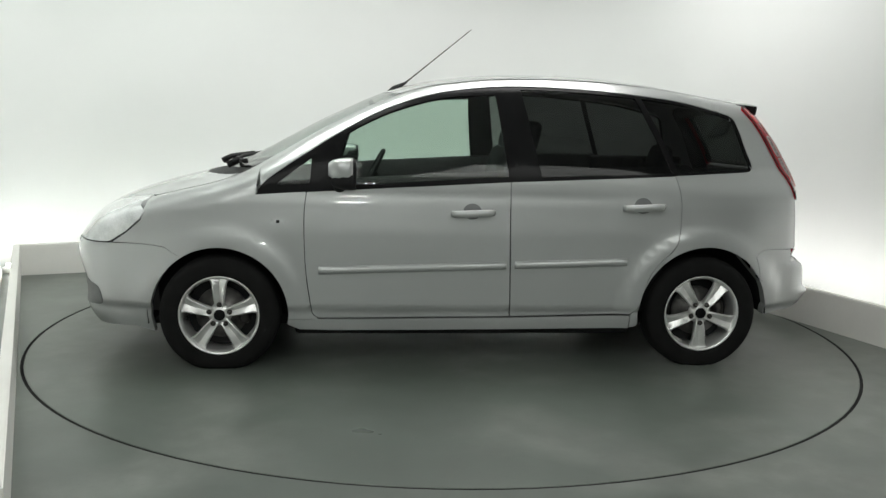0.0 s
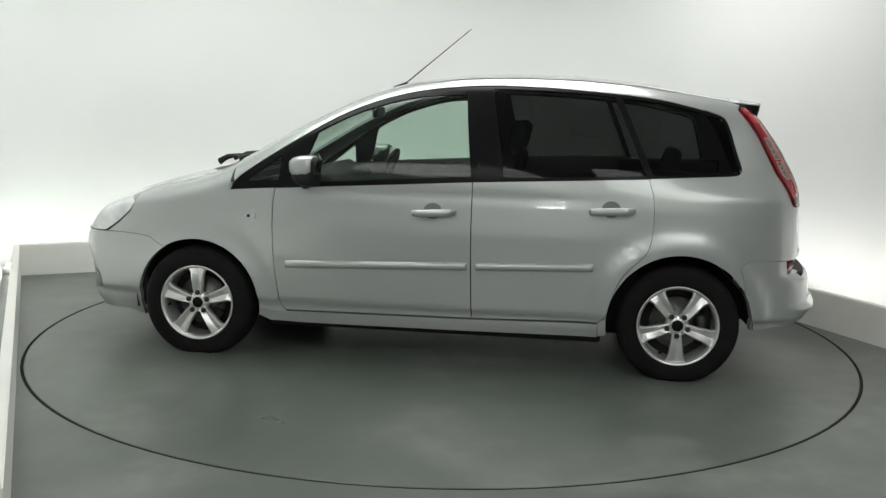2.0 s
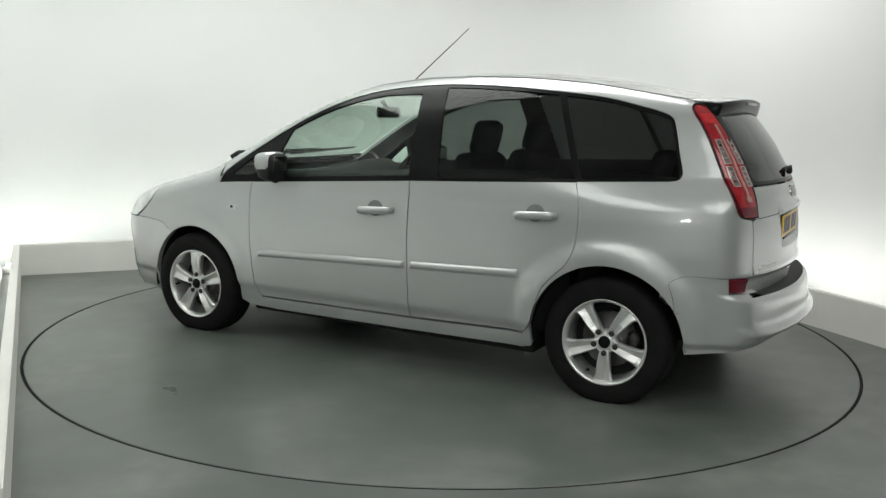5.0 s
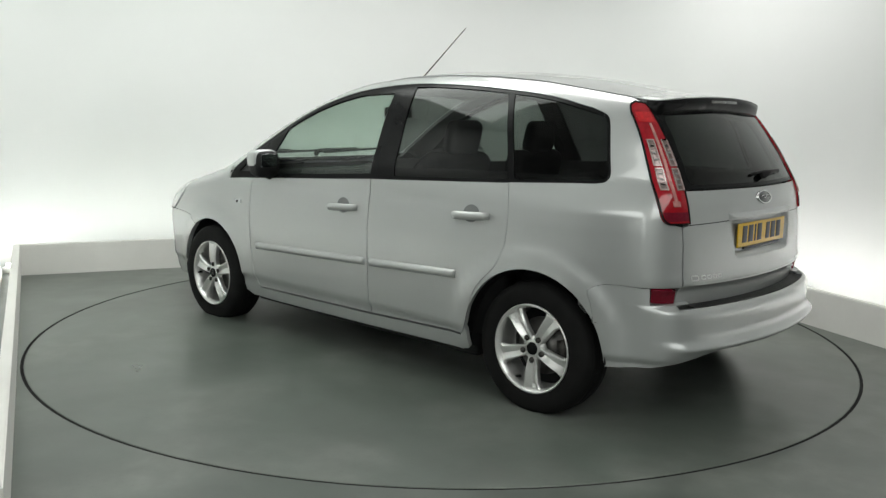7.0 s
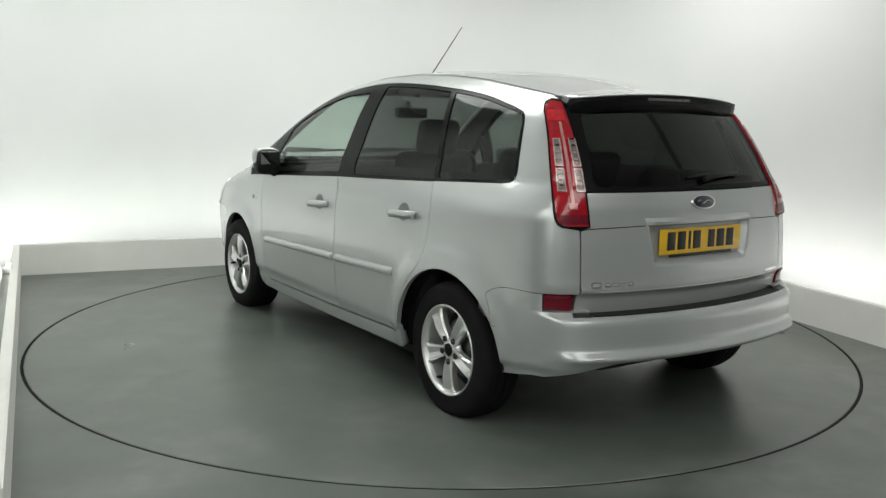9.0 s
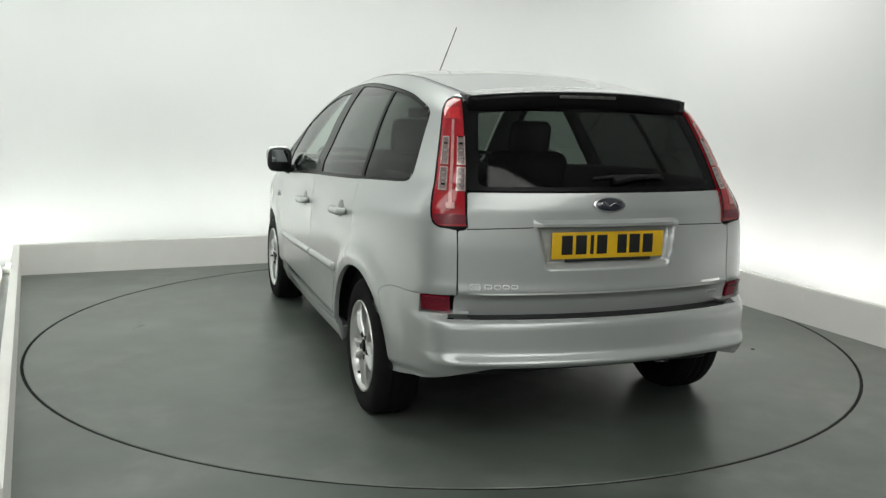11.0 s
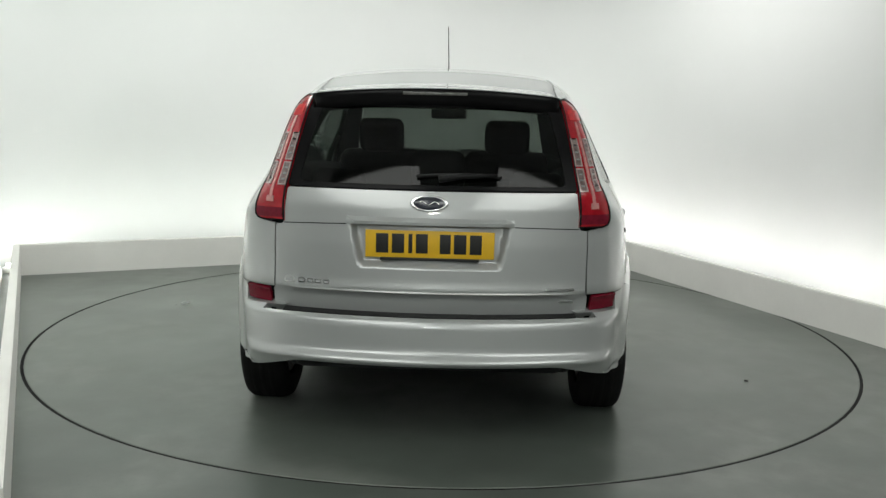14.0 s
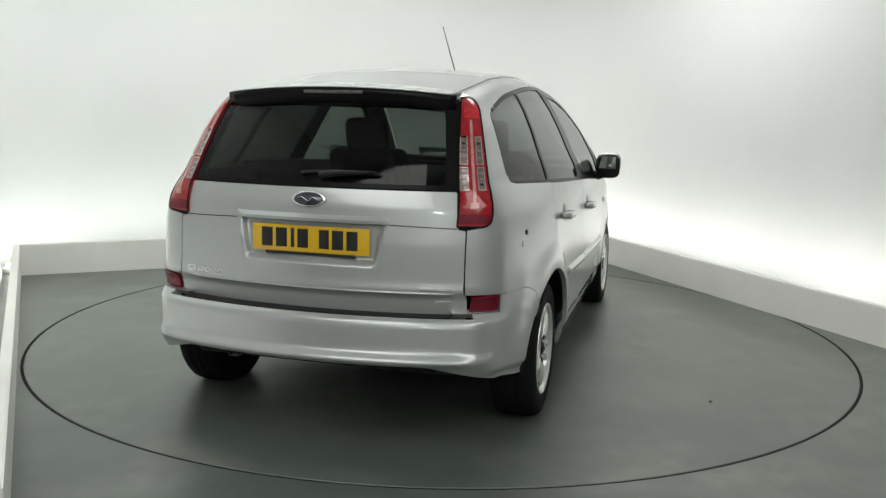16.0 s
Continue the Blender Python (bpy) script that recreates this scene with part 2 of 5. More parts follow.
def build_room():
    # floor with the round pit of the turntable
    bm = bmesh.new()
    n = 128
    ring = [bm.verts.new(((R_TABLE + 0.008) * math.cos(2 * math.pi * k / n), (R_TABLE + 0.008) * math.sin(2 * math.pi * k / n), 0)) for k in range(n)]
    low = [bm.verts.new((v.co.x, v.co.y, -0.06)) for v in ring]
    out = []
    for k in range(n):
        c, s = math.cos(2 * math.pi * k / n), math.sin(2 * math.pi * k / n)
        f = 9.0 / max(abs(c), abs(s))
        out.append(bm.verts.new((c * f, s * f, 0)))
    for k in range(n):
        j = (k + 1) % n
        bm.faces.new((ring[k], out[k], out[j], ring[j]))
        bm.faces.new((low[k], ring[k], ring[j], low[j]))
    bm.faces.new(low)
    tagged(part("floor", fix(bm), FLOORPAINT, smooth=False), "grey painted concrete studio floor with faint pale patches", "floor", kind="structure")
    # low barrier round the turntable
    bm = wall_strip(bmesh.new(), KERB, offset_path(KERB, 0.05), 0, 0.25)
    bmesh.ops.bevel(bm, geom=[e for e in bm.edges if all(v.co.z > 0.2 for v in e.verts)], offset=0.006, segments=2, affect="EDGES")
    tagged(part("low_barrier", bm, KERBPAINT, smooth=False), "low off-white painted barrier hiding the floor lights", "barrier", kind="structure")
    # white walls with rounded corners
    inner = rounded(offset_path(KERB, (0.50, 0.60, 0.48)), 1.4)
    outer = rounded(offset_path(KERB, (0.62, 0.72, 0.60)), 1.5)
    tagged(part("wall_backdrop", wall_strip(bmesh.new(), inner, outer, 0, CEIL), WALLPAINT), "smooth white studio wall with rounded corners", "wall", kind="structure")
    # outer hall: unseen walls and ceiling added to close the place, pale for bounce
    for nm, q in (("wall_south", (-9, -9.12, 0, 9, -9, CEIL)), ("wall_north", (-9, 9, 0, 9, 9.12, CEIL)),
                  ("wall_west", (-9.12, -9, 0, -9, 9, CEIL)), ("wall_east", (9, -9, 0, 9.12, 9, CEIL))):
        tagged(part(nm, box(bmesh.new(), *q), OUTER, smooth=False), "plain pale grey wall added out of view round the studio", "wall", kind="structure")
    tagged(part("ceiling", box(bmesh.new(), -9, -9, CEIL, 9, 9, CEIL + 0.12), WALLPAINT, smooth=False), "plain white ceiling added out of view", "ceiling", kind="structure")
    # Added lamp without a tube, to brighten the wall in the corner.
    corner = Vector((KERB[2].x + 0.30, KERB[2].y + 0.33, 0.11))
    area_lamp("corner_fill_light", pose(*corner, 180, 0, -48), 0.7, 0.08, 2.5, (1.0, 0.99, 0.96))
    # tubes on the floor behind the barrier
    for i, (a, b) in enumerate(zip(offset_path(KERB, 0.17), offset_path(KERB, 0.17)[1:])):
        d = b - a
        m = max(2, int(d.length / 1.25))
        mid, away = (a + b) / 2, Vector((-d.y, d.x)).normalized()
        eye = Vector((*mid, 0.11))
        aim = look(eye, eye + Vector((away.x * 0.35, away.y * 0.35, 1.0)))
        along = Vector((d.x, d.y, 0)).normalized()
        back = aim.to_3x3() @ Vector((0, 0, 1))
        turn = Matrix((along, back.cross(along), back)).transposed().to_4x4()
        area_lamp("cove_light", Matrix.Translation(eye) @ turn, d.length * 0.96, 0.06, COVE_WATTS * (0.85, 1.0, 0.85)[i] * d.length / 5, (1.0, 0.99, 0.97) if i == 2 else (0.92, 1.0, 0.935))
        for k in range(m):
            p, q = a + d * (k / m) + d.normalized() * 0.03, a + d * ((k + 1) / m) - d.normalized() * 0.03
            lamp = thing("floor_lamp_batten", "lit white tube batten on the floor behind the barrier", "light", "cove lights")
            mid = (p + q) / 2
            lamp.location = (*mid, 0)
            lamp.rotation_euler = (0, 0, math.atan2(d.y, d.x))
            h = (q - p).length / 2
            part("base", box(bmesh.new(), -h, -0.03, 0, h, 0.03, 0.045, 0.004), KERBPAINT, lamp)
            part("tube", tube(bmesh.new(), [(-h + 0.03, 0, 0.062), (h - 0.03, 0, 0.062)], [0.016, 0.016]), TUBE, lamp, "glowing white tube")


def build_turntable():
    bm = bmesh.new()
    n = 128
    prof = [(0.0, 0.0), (1.2, 0.0), (R_TABLE - 0.012, 0.0), (R_TABLE - 0.008, -0.004), (R_TABLE - 0.008, -0.05)]
    rings = []
    for r, h in prof[1:]:
        rings.append([bm.verts.new((r * math.cos(2 * math.pi * k / n), r * math.sin(2 * math.pi * k / n), h)) for k in range(n)])
    bm.faces.new(rings[0])
    for a, b in zip(rings, rings[1:]):
        for k in range(n):
            bm.faces.new((a[k], b[k], b[(k + 1) % n], a[(k + 1) % n]))
    # Black strip just below the rim stands for the gap's dark depth.
    bm2 = bmesh.new()
    loops = [[bm2.verts.new((r * math.cos(2 * math.pi * k / n), r * math.sin(2 * math.pi * k / n), h)) for k in range(n)]
             for r, h in ((R_TABLE - 0.0085, -0.0025), (R_TABLE + 0.0079, -0.0025))]
    for k in range(n):
        bm2.faces.new((loops[0][k], loops[1][k], loops[1][(k + 1) % n], loops[0][(k + 1) % n]))
    tagged(part("turntable_gap_shade", fix(bm2), RUBBER, smooth=False), "black strip in the turntable gap, painting its shade", "seal", kind="structure")
    scrap = bmesh.new()
    bmesh.ops.create_icosphere(scrap, subdivisions=1, radius=0.014)
    for v in scrap.verts:
        v.co = Vector((0.977 + v.co.x * (1 + 0.4 * math.sin(40 * v.co.y)), 1.649 + v.co.y * 0.8, 0.004 + v.co.z * 0.35))
    t = tagged(part("turntable", fix(bm), FLOORPAINT, smooth=False), "round grey painted turntable flush with the floor", "turntable", kind="structure")
    part("dark_scrap", scrap, DIRT, t, "small dark scrap lying on the paint")
    return t


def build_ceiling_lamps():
    """Flat unseen light panels added to the hall's ceiling, over turntable and behind camera."""
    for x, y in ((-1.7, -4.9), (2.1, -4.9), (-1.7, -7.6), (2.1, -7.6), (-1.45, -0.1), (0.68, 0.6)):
        lamp = thing("added_ceiling_panel", "added lit square ceiling panel with a white frame, out of view", "light", "ceiling lights")
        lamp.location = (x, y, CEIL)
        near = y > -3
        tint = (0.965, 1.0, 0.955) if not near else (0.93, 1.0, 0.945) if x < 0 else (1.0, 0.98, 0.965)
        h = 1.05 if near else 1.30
        area_lamp("added_panel_light", pose(x, y, CEIL - 0.05), 2 * h - 0.1, 2 * h - 0.1, TABLE_WATTS if near else CEILING_WATTS, tint)
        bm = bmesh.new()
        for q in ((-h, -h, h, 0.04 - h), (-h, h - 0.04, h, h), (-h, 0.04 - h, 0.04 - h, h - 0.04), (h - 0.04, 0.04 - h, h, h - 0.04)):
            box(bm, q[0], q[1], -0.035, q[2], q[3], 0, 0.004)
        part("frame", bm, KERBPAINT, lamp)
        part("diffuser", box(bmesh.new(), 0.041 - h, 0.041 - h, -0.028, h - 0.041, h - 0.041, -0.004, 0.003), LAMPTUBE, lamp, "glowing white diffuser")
    # a small light bar on a stand just behind the camera, whose glint runs over the paint
    bar = thing("light_bar", "small lit white bar on a black stand", "light")
    bar.location = (-0.22, -5.85, 0)
    area_lamp("bar_light", look((-0.22, -5.815, 1.74), (0, 0, 1.0)), 0.34, 0.045, BAR_WATTS)
    part("housing", box(bmesh.new(), -0.19, -0.02, 1.71, 0.19, 0.025, 1.77, 0.008), BLACK, bar)
    part("pole", tube(bmesh.new(), [(0, 0, 0.25), (0, 0, 1.71)], [0.014, 0.012]), BLACK, bar)
    for k in range(3):
        a = 2 * math.pi * k / 3 + 0.4
        part("leg", tube(bmesh.new(), [(0, 0, 0.45), (0.28 * math.cos(a), 0.28 * math.sin(a), 0.012)], [0.011, 0.011]), BLACK, bar)


build_room()
TABLE = build_turntable()
build_ceiling_lamps()


# ---- the car's skin: one smooth solid, from which every panel is cut ----
def smooth_table(pairs, sigma, n=1600):
    xs = np.linspace(pairs[0][0], pairs[-1][0], n)
    ys = np.interp(xs, [p[0] for p in pairs], [p[1] for p in pairs])
    step = xs[1] - xs[0]
    k = max(1, int(3 * sigma / step))
    w = np.exp(-0.5 * (np.arange(-k, k + 1) * step / sigma) ** 2)
    left = 2 * ys[0] - ys[1:k + 1][::-1]
    right = 2 * ys[-1] - ys[-k - 1:-1][::-1]
    ys = np.convolve(np.concatenate([left, ys, right]), w / w.sum(), "valid")
    return lambda v: np.interp(v, xs, ys)


TOP = smooth_table([(-2.7, 0.28), (-2.2, 0.690), (-2.11, 0.778), (-2.04, 0.826), (-1.88, 0.898), (-1.69, 0.955), (-1.50, 1.004), (-1.37, 1.036),
                    (-1.24, 1.093), (-1.10, 1.168), (-0.84, 1.312), (-0.55, 1.45), (-0.38, 1.518), (-0.19, 1.566), (0.10, 1.604),
                    (0.43, 1.617), (0.77, 1.608), (1.10, 1.578), (1.45, 1.521), (1.68, 1.486), (2.4, 1.36)], 0.045)
SECTION = smooth_table([(0.0, 0.80), (0.2, 0.862), (0.27, 0.880), (0.322, 0.881), (0.340, 0.904), (0.45, 0.909), (0.6, 0.913), (0.75, 0.911), (0.9, 0.898), (1.0, 0.880),
                        (1.06, 0.858), (1.12, 0.830), (1.2, 0.788), (1.3, 0.741), (1.4, 0.686), (1.5, 0.620), (1.6, 0.535), (1.8, 0.30)], 0.010)
PLAN = smooth_table([(-2.6, 0.66), (-2.2, 0.81), (-2.0, 0.878), (-1.8, 0.926), (-1.55, 0.962), (-1.3, 0.980), (-0.9, 0.988), (-0.4, 0.996), (0.2, 1.0),
                     (0.9, 1.0), (1.2, 0.99), (1.5, 0.965), (1.7, 0.925), (1.85, 0.872), (2.0, 0.81), (2.2, 0.71), (2.6, 0.5)], 0.07)
UPPER = smooth_table([(-2.6, 1.0), (-1.2, 1.0), (-0.5, 1.03), (0.6, 1.035), (1.14, 1.0), (1.4, 0.958), (1.62, 0.935), (1.8, 0.925), (2.4, 0.85)], 0.1)
GATE = smooth_table([(0.0, 2.0), (0.56, 2.008), (0.645, 2.024), (0.657, 2.048), (0.70, 2.037), (0.85, 2.030), (1.0, 2.008), (1.06, 1.986), (1.2, 1.905), (1.3, 1.835), (1.44, 1.73), (1.7, 1.53)], 0.012)
BUMPER = smooth_table([(0, 1.910), (0.25, 2.020), (0.33, 2.090), (0.372, 2.120), (0.390, 2.141), (0.400, 2.142), (0.428, 2.112), (0.45, 2.108), (0.5, 2.106), (0.53, 2.104),
                       (0.553, 2.096), (0.567, 2.072), (0.577, 2.045), (0.64, 2.035), (0.9, 2.030)], 0.0055)
NOSE = smooth_table([(0.0, -2.05), (0.2, -2.10), (0.27, -2.155), (0.31, -2.168), (0.37, -2.158), (0.46, -2.172), (0.54, -2.196), (0.59, -2.208), (0.64, -2.200), (0.7, -2.178), (0.9, -2.11), (1.2, -1.9)], 0.016)
WHEEL_X, WHEEL_Z, ARCH = 1.32, 0.302, 0.357


def smax(a, b, k):
    h = np.maximum(k - np.abs(a - b), 0) / k
    return np.maximum(a, b) + h * h * k * 0.25


def solid(x, y, z, low=False):
    """Below 0 inside the car."""
    ay = np.abs(y)
    rise = np.clip((z - 0.95) / 0.15, 0, 1)
    half = SECTION(z) * PLAN(x) * (1 + (UPPER(x) - 1) * rise)
    for wx in (-WHEEL_X, WHEEL_X):
        d = np.hypot(x - wx, z - WHEEL_Z)
        half = half + (0.024 if wx > 0 else 0.014) * 0.5 * (1 - np.tanh((d - (0.462 if wx > 0 else 0.44)) / 0.032)) * np.clip((z - 0.1) / 0.2, 0, 1)
    side = ay - half
    bend = 0.14 * np.clip((0.1 - x) / 0.5, 0, 1)
    crown = 0.075 + 0.055 * np.clip((x + 0.6) / 0.6, 0, 1)
    top = (z - (TOP(x - bend * y * y) - crown * y * y)) * 0.9
    back = (BUMPER(z) if low else GATE(z)) - 0.22 * y * y - 0.10 * ay ** 6
    # recess for the number plate, its sides sloping outwards to the top
    ramp = lambda v: np.clip(v, 0, 1) ** 2 * (3 - 2 * np.clip(v, 0, 1))
    dent = ramp((0.296 + 0.20 * (z - 0.765) - ay) / 0.034) * ramp((z - 0.752) / 0.034) * ramp((0.933 - z) / 0.012)
    rear = x - (back - 0.032 * dent * (x > 1.5))
    front = NOSE(z) + 0.30 * np.abs(y) ** 2.4 - x
    return smax(smax(smax(side, top, 0.08), rear, 0.07), front, 0.10)


def march(o, d, low=False, far=3.0):
    """Where rays from inside leave the solid."""
    a, b = np.zeros(len(o)), np.full(len(o), far)
    for _ in range(44):
        m = (a + b) / 2
        p = o + d * m[:, None]
        inside = solid(p[:, 0], p[:, 1], p[:, 2], low) < 0
        a, b = np.where(inside, m, a), np.where(inside, b, m)
    return o + d * ((a + b) / 2)[:, None]


def gradient(p, low=False):
    h = 1e-3
    g = np.stack([solid(*(p + np.eye(3)[i] * h).T, low) - solid(*(p - np.eye(3)[i] * h).T, low) for i in range(3)], -1)
    return g / np.linalg.norm(g, axis=1)[:, None]


def on_side(uv, low=False):
    uv = np.asarray(uv, float)
    o = np.stack([uv[:, 0], np.zeros(len(uv)), uv[:, 1]], -1)
    return march(o, np.tile([0.0, -1.0, 0.0], (len(uv), 1)), low)


def on_top(uv, low=False):
    uv = np.asarray(uv, float)
    o = np.stack([uv[:, 0], uv[:, 1], np.full(len(uv), 0.45)], -1)
    return march(o, np.tile([0.0, 0.0, 1.0], (len(uv), 1)), low)


def on_back(uv, low=False):
    uv = np.asarray(uv, float)
    o = np.stack([np.full(len(uv), 0.6), uv[:, 0], uv[:, 1]], -1)
    return march(o, np.tile([1.0, 0.0, 0.0], (len(uv), 1)), low)


def round_back(uv, low=False):
    """u: the angle round an upright axis, 0 straight behind, positive to the car's left; v: height."""
    uv = np.asarray(uv, float)
    o = np.stack([np.full(len(uv), 0.9), np.zeros(len(uv)), uv[:, 1]], -1)
    return march(o, np.stack([np.cos(uv[:, 0]), -np.sin(uv[:, 0]), np.zeros(len(uv))], -1), low)


def round_front(uv, low=False):
    uv = np.asarray(uv, float)
    o = np.stack([np.full(len(uv), -0.95), np.zeros(len(uv)), uv[:, 1]], -1)
    return march(o, np.stack([-np.cos(uv[:, 0]), -np.sin(uv[:, 0]), np.zeros(len(uv))], -1), low)


def back_angle(p, cx=0.9):
    p = np.asarray(p)
    return np.stack([np.arctan2(-p[:, 1], p[:, 0] - cx), p[:, 2]], -1)


def front_angle(p):
    p = np.asarray(p)
    return np.stack([np.arctan2(-p[:, 1], -(p[:, 0] + 0.95)), p[:, 2]], -1)


def dense(poly, step, closed=True):
    poly = [np.array(p, float) for p in poly]
    out = []
    for i in range(len(poly) - (0 if closed else 1)):
        a, b = poly[i], poly[(i + 1) % len(poly)]
        n = max(1, int(np.linalg.norm(b - a) / step))
        out += [a + (b - a) * k / n for k in range(n)]
    if not closed:
        out.append(poly[-1])
    return out


def curve(points, n=8):
    """A smooth open curve through points."""
    p = [np.array(q, float) for q in points]
    p = [2 * p[0] - p[1]] + p + [2 * p[-1] - p[-2]]
    out = []
    for a, b, c, d in zip(p, p[1:], p[2:], p[3:]):
        for k in range(n):
            t = k / n
            out.append(0.5 * ((2 * b) + (c - a) * t + (2 * a - 5 * b + 4 * c - d) * t * t + (3 * b - a - 3 * c + d) * t ** 3))
    return out + [p[-2]]


def arc(cx, cz, r, a0, a1, n=24):
    return [np.array((cx + r * math.cos(radians(a0 + (a1 - a0) * k / n)), cz + r * math.sin(radians(a0 + (a1 - a0) * k / n)))) for k in range(n + 1)]


def soften(poly, r, n=5):
    """Rounds every corner of a closed outline."""
    p = [np.array(q, float) for q in poly]
    out = []
    for i in range(len(p)):
        a, b, c = p[i - 1], p[i], p[(i + 1) % len(p)]
        la, lc = np.linalg.norm(a - b), np.linalg.norm(c - b)
        s, e = b + (a - b) / la * min(r, la * 0.45), b + (c - b) / lc * min(r, lc * 0.45)
        for k in range(n + 1):
            t = k / n
            out.append(s * (1 - t) ** 2 + b * 2 * t * (1 - t) + e * t * t)
    return out


def area(poly):
    p = np.asarray(poly)
    q = np.roll(p, -1, 0)
    return 0.5 * (p[:, 0] * q[:, 1] - q[:, 0] * p[:, 1]).sum()


def inset(poly, d):
    """A closed outline drawn in by d."""
    p = np.asarray(poly, float)
    keep = [i for i in range(len(p)) if np.linalg.norm(p[i] - p[i - 1]) > 1e-5]
    p = p[keep]
    s = 1 if area(p) > 0 else -1
    a, b = p - np.roll(p, 1, 0), np.roll(p, -1, 0) - p
    na = np.stack([-a[:, 1], a[:, 0]], -1) / np.linalg.norm(a, axis=1)[:, None] * s
    nb = np.stack([-b[:, 1], b[:, 0]], -1) / np.linalg.norm(b, axis=1)[:, None] * s
    n = na + nb
    n /= np.maximum(np.linalg.norm(n, axis=1), 0.3)[:, None]
    k = d / np.maximum((n * na).sum(1), 0.5)
    return list(p + n * k[:, None])


def crossing(poly, c, a):
    """Distance from c, along the angle a, to the outline."""
    d = np.array((math.cos(a), math.sin(a)))
    best = 0.0
    for i in range(len(poly)):
        p, q = np.asarray(poly[i - 1]) - c, np.asarray(poly[i]) - c
        e = q - p
        den = d[0] * e[1] - d[1] * e[0]
        if abs(den) < 1e-12:
            continue
        t, u = (p[0] * e[1] - p[1] * e[0]) / den, (p[0] * d[1] - p[1] * d[0]) / den
        if t > 0 and -1e-9 <= u <= 1 + 1e-9:
            best = max(best, t)
    return best


def band(name, outer, hole, place, material, parent, depth=0.012, lift=0.0, mirror=False, low=False, label="", rows=3):
    """The band of skin between two outlines."""
    c = np.mean(np.asarray(dense(hole, 0.02)), 0)
    angles = sorted({round(math.atan2(p[1] - c[1], p[0] - c[0]), 5) for p in list(outer) + list(hole)} | {round(-math.pi + 2 * math.pi * k / 72, 5) for k in range(72)})
    pairs = [(crossing(hole, c, a), crossing(outer, c, a)) for a in angles]
    n = len(angles)
    uv = np.array([c + np.array((math.cos(a), math.sin(a))) * (i + (max(o, i + 0.002) - i) * r / rows) for r in range(rows + 1) for a, (i, o) in zip(angles, pairs)])
    pts = place(uv, low)
    nrm = gradient(pts, low)
    pts = pts + nrm * lift
    faces = [[r * n + k, r * n + (k + 1) % n, (r + 1) * n + (k + 1) % n, (r + 1) * n + k] for r in range(rows) for k in range(n)]
    verts, normals = list(pts), list(nrm)
    for row, inner in ((0, True), (rows, False)):
        s = len(verts)
        for k in range(n):
            verts += [pts[row * n + k], pts[row * n + k] - nrm[row * n + k] * depth]
            normals += [np.zeros(3)] * 2
        for k in range(n):
            j = (k + 1) % n
            f = [s + 2 * k, s + 2 * k + 1, s + 2 * j + 1, s + 2 * j]
            faces.append(f if inner else f[::-1])
    verts, normals = np.array(verts), np.array(normals)
    f = faces[0]
    flip = np.cross(pts[f[1]] - pts[f[0]], pts[f[2]] - pts[f[0]]) @ nrm[f[0]] < 0
    if mirror:
        verts, normals, flip = verts * [1, -1, 1], normals * [1, -1, 1], not flip
    if flip:
        faces = [g[::-1] for g in faces]
    me = bpy.data.meshes.new(name)
    me.from_pydata(verts.tolist(), [], faces)
    me.materials.append(material)
    for p in me.polygons:
        p.use_smooth = True
    me.normals_split_custom_set_from_vertices(normals.tolist())
    ob = new(name, me)
    ob.parent = parent
    return tagged(ob, label)


def clip_half(poly, axis, value, keep_above):
    out = []
    for i in range(len(poly)):
        a, b = poly[i - 1], poly[i]
        ia, ib = (a[axis] >= value) == keep_above, (b[axis] >= value) == keep_above
        if ia != ib:
            t = (value - a[axis]) / (b[axis] - a[axis])
            c = a + (b - a) * t
            c[axis] = value
            out.append(c)
        if ib:
            out.append(b)
    return out


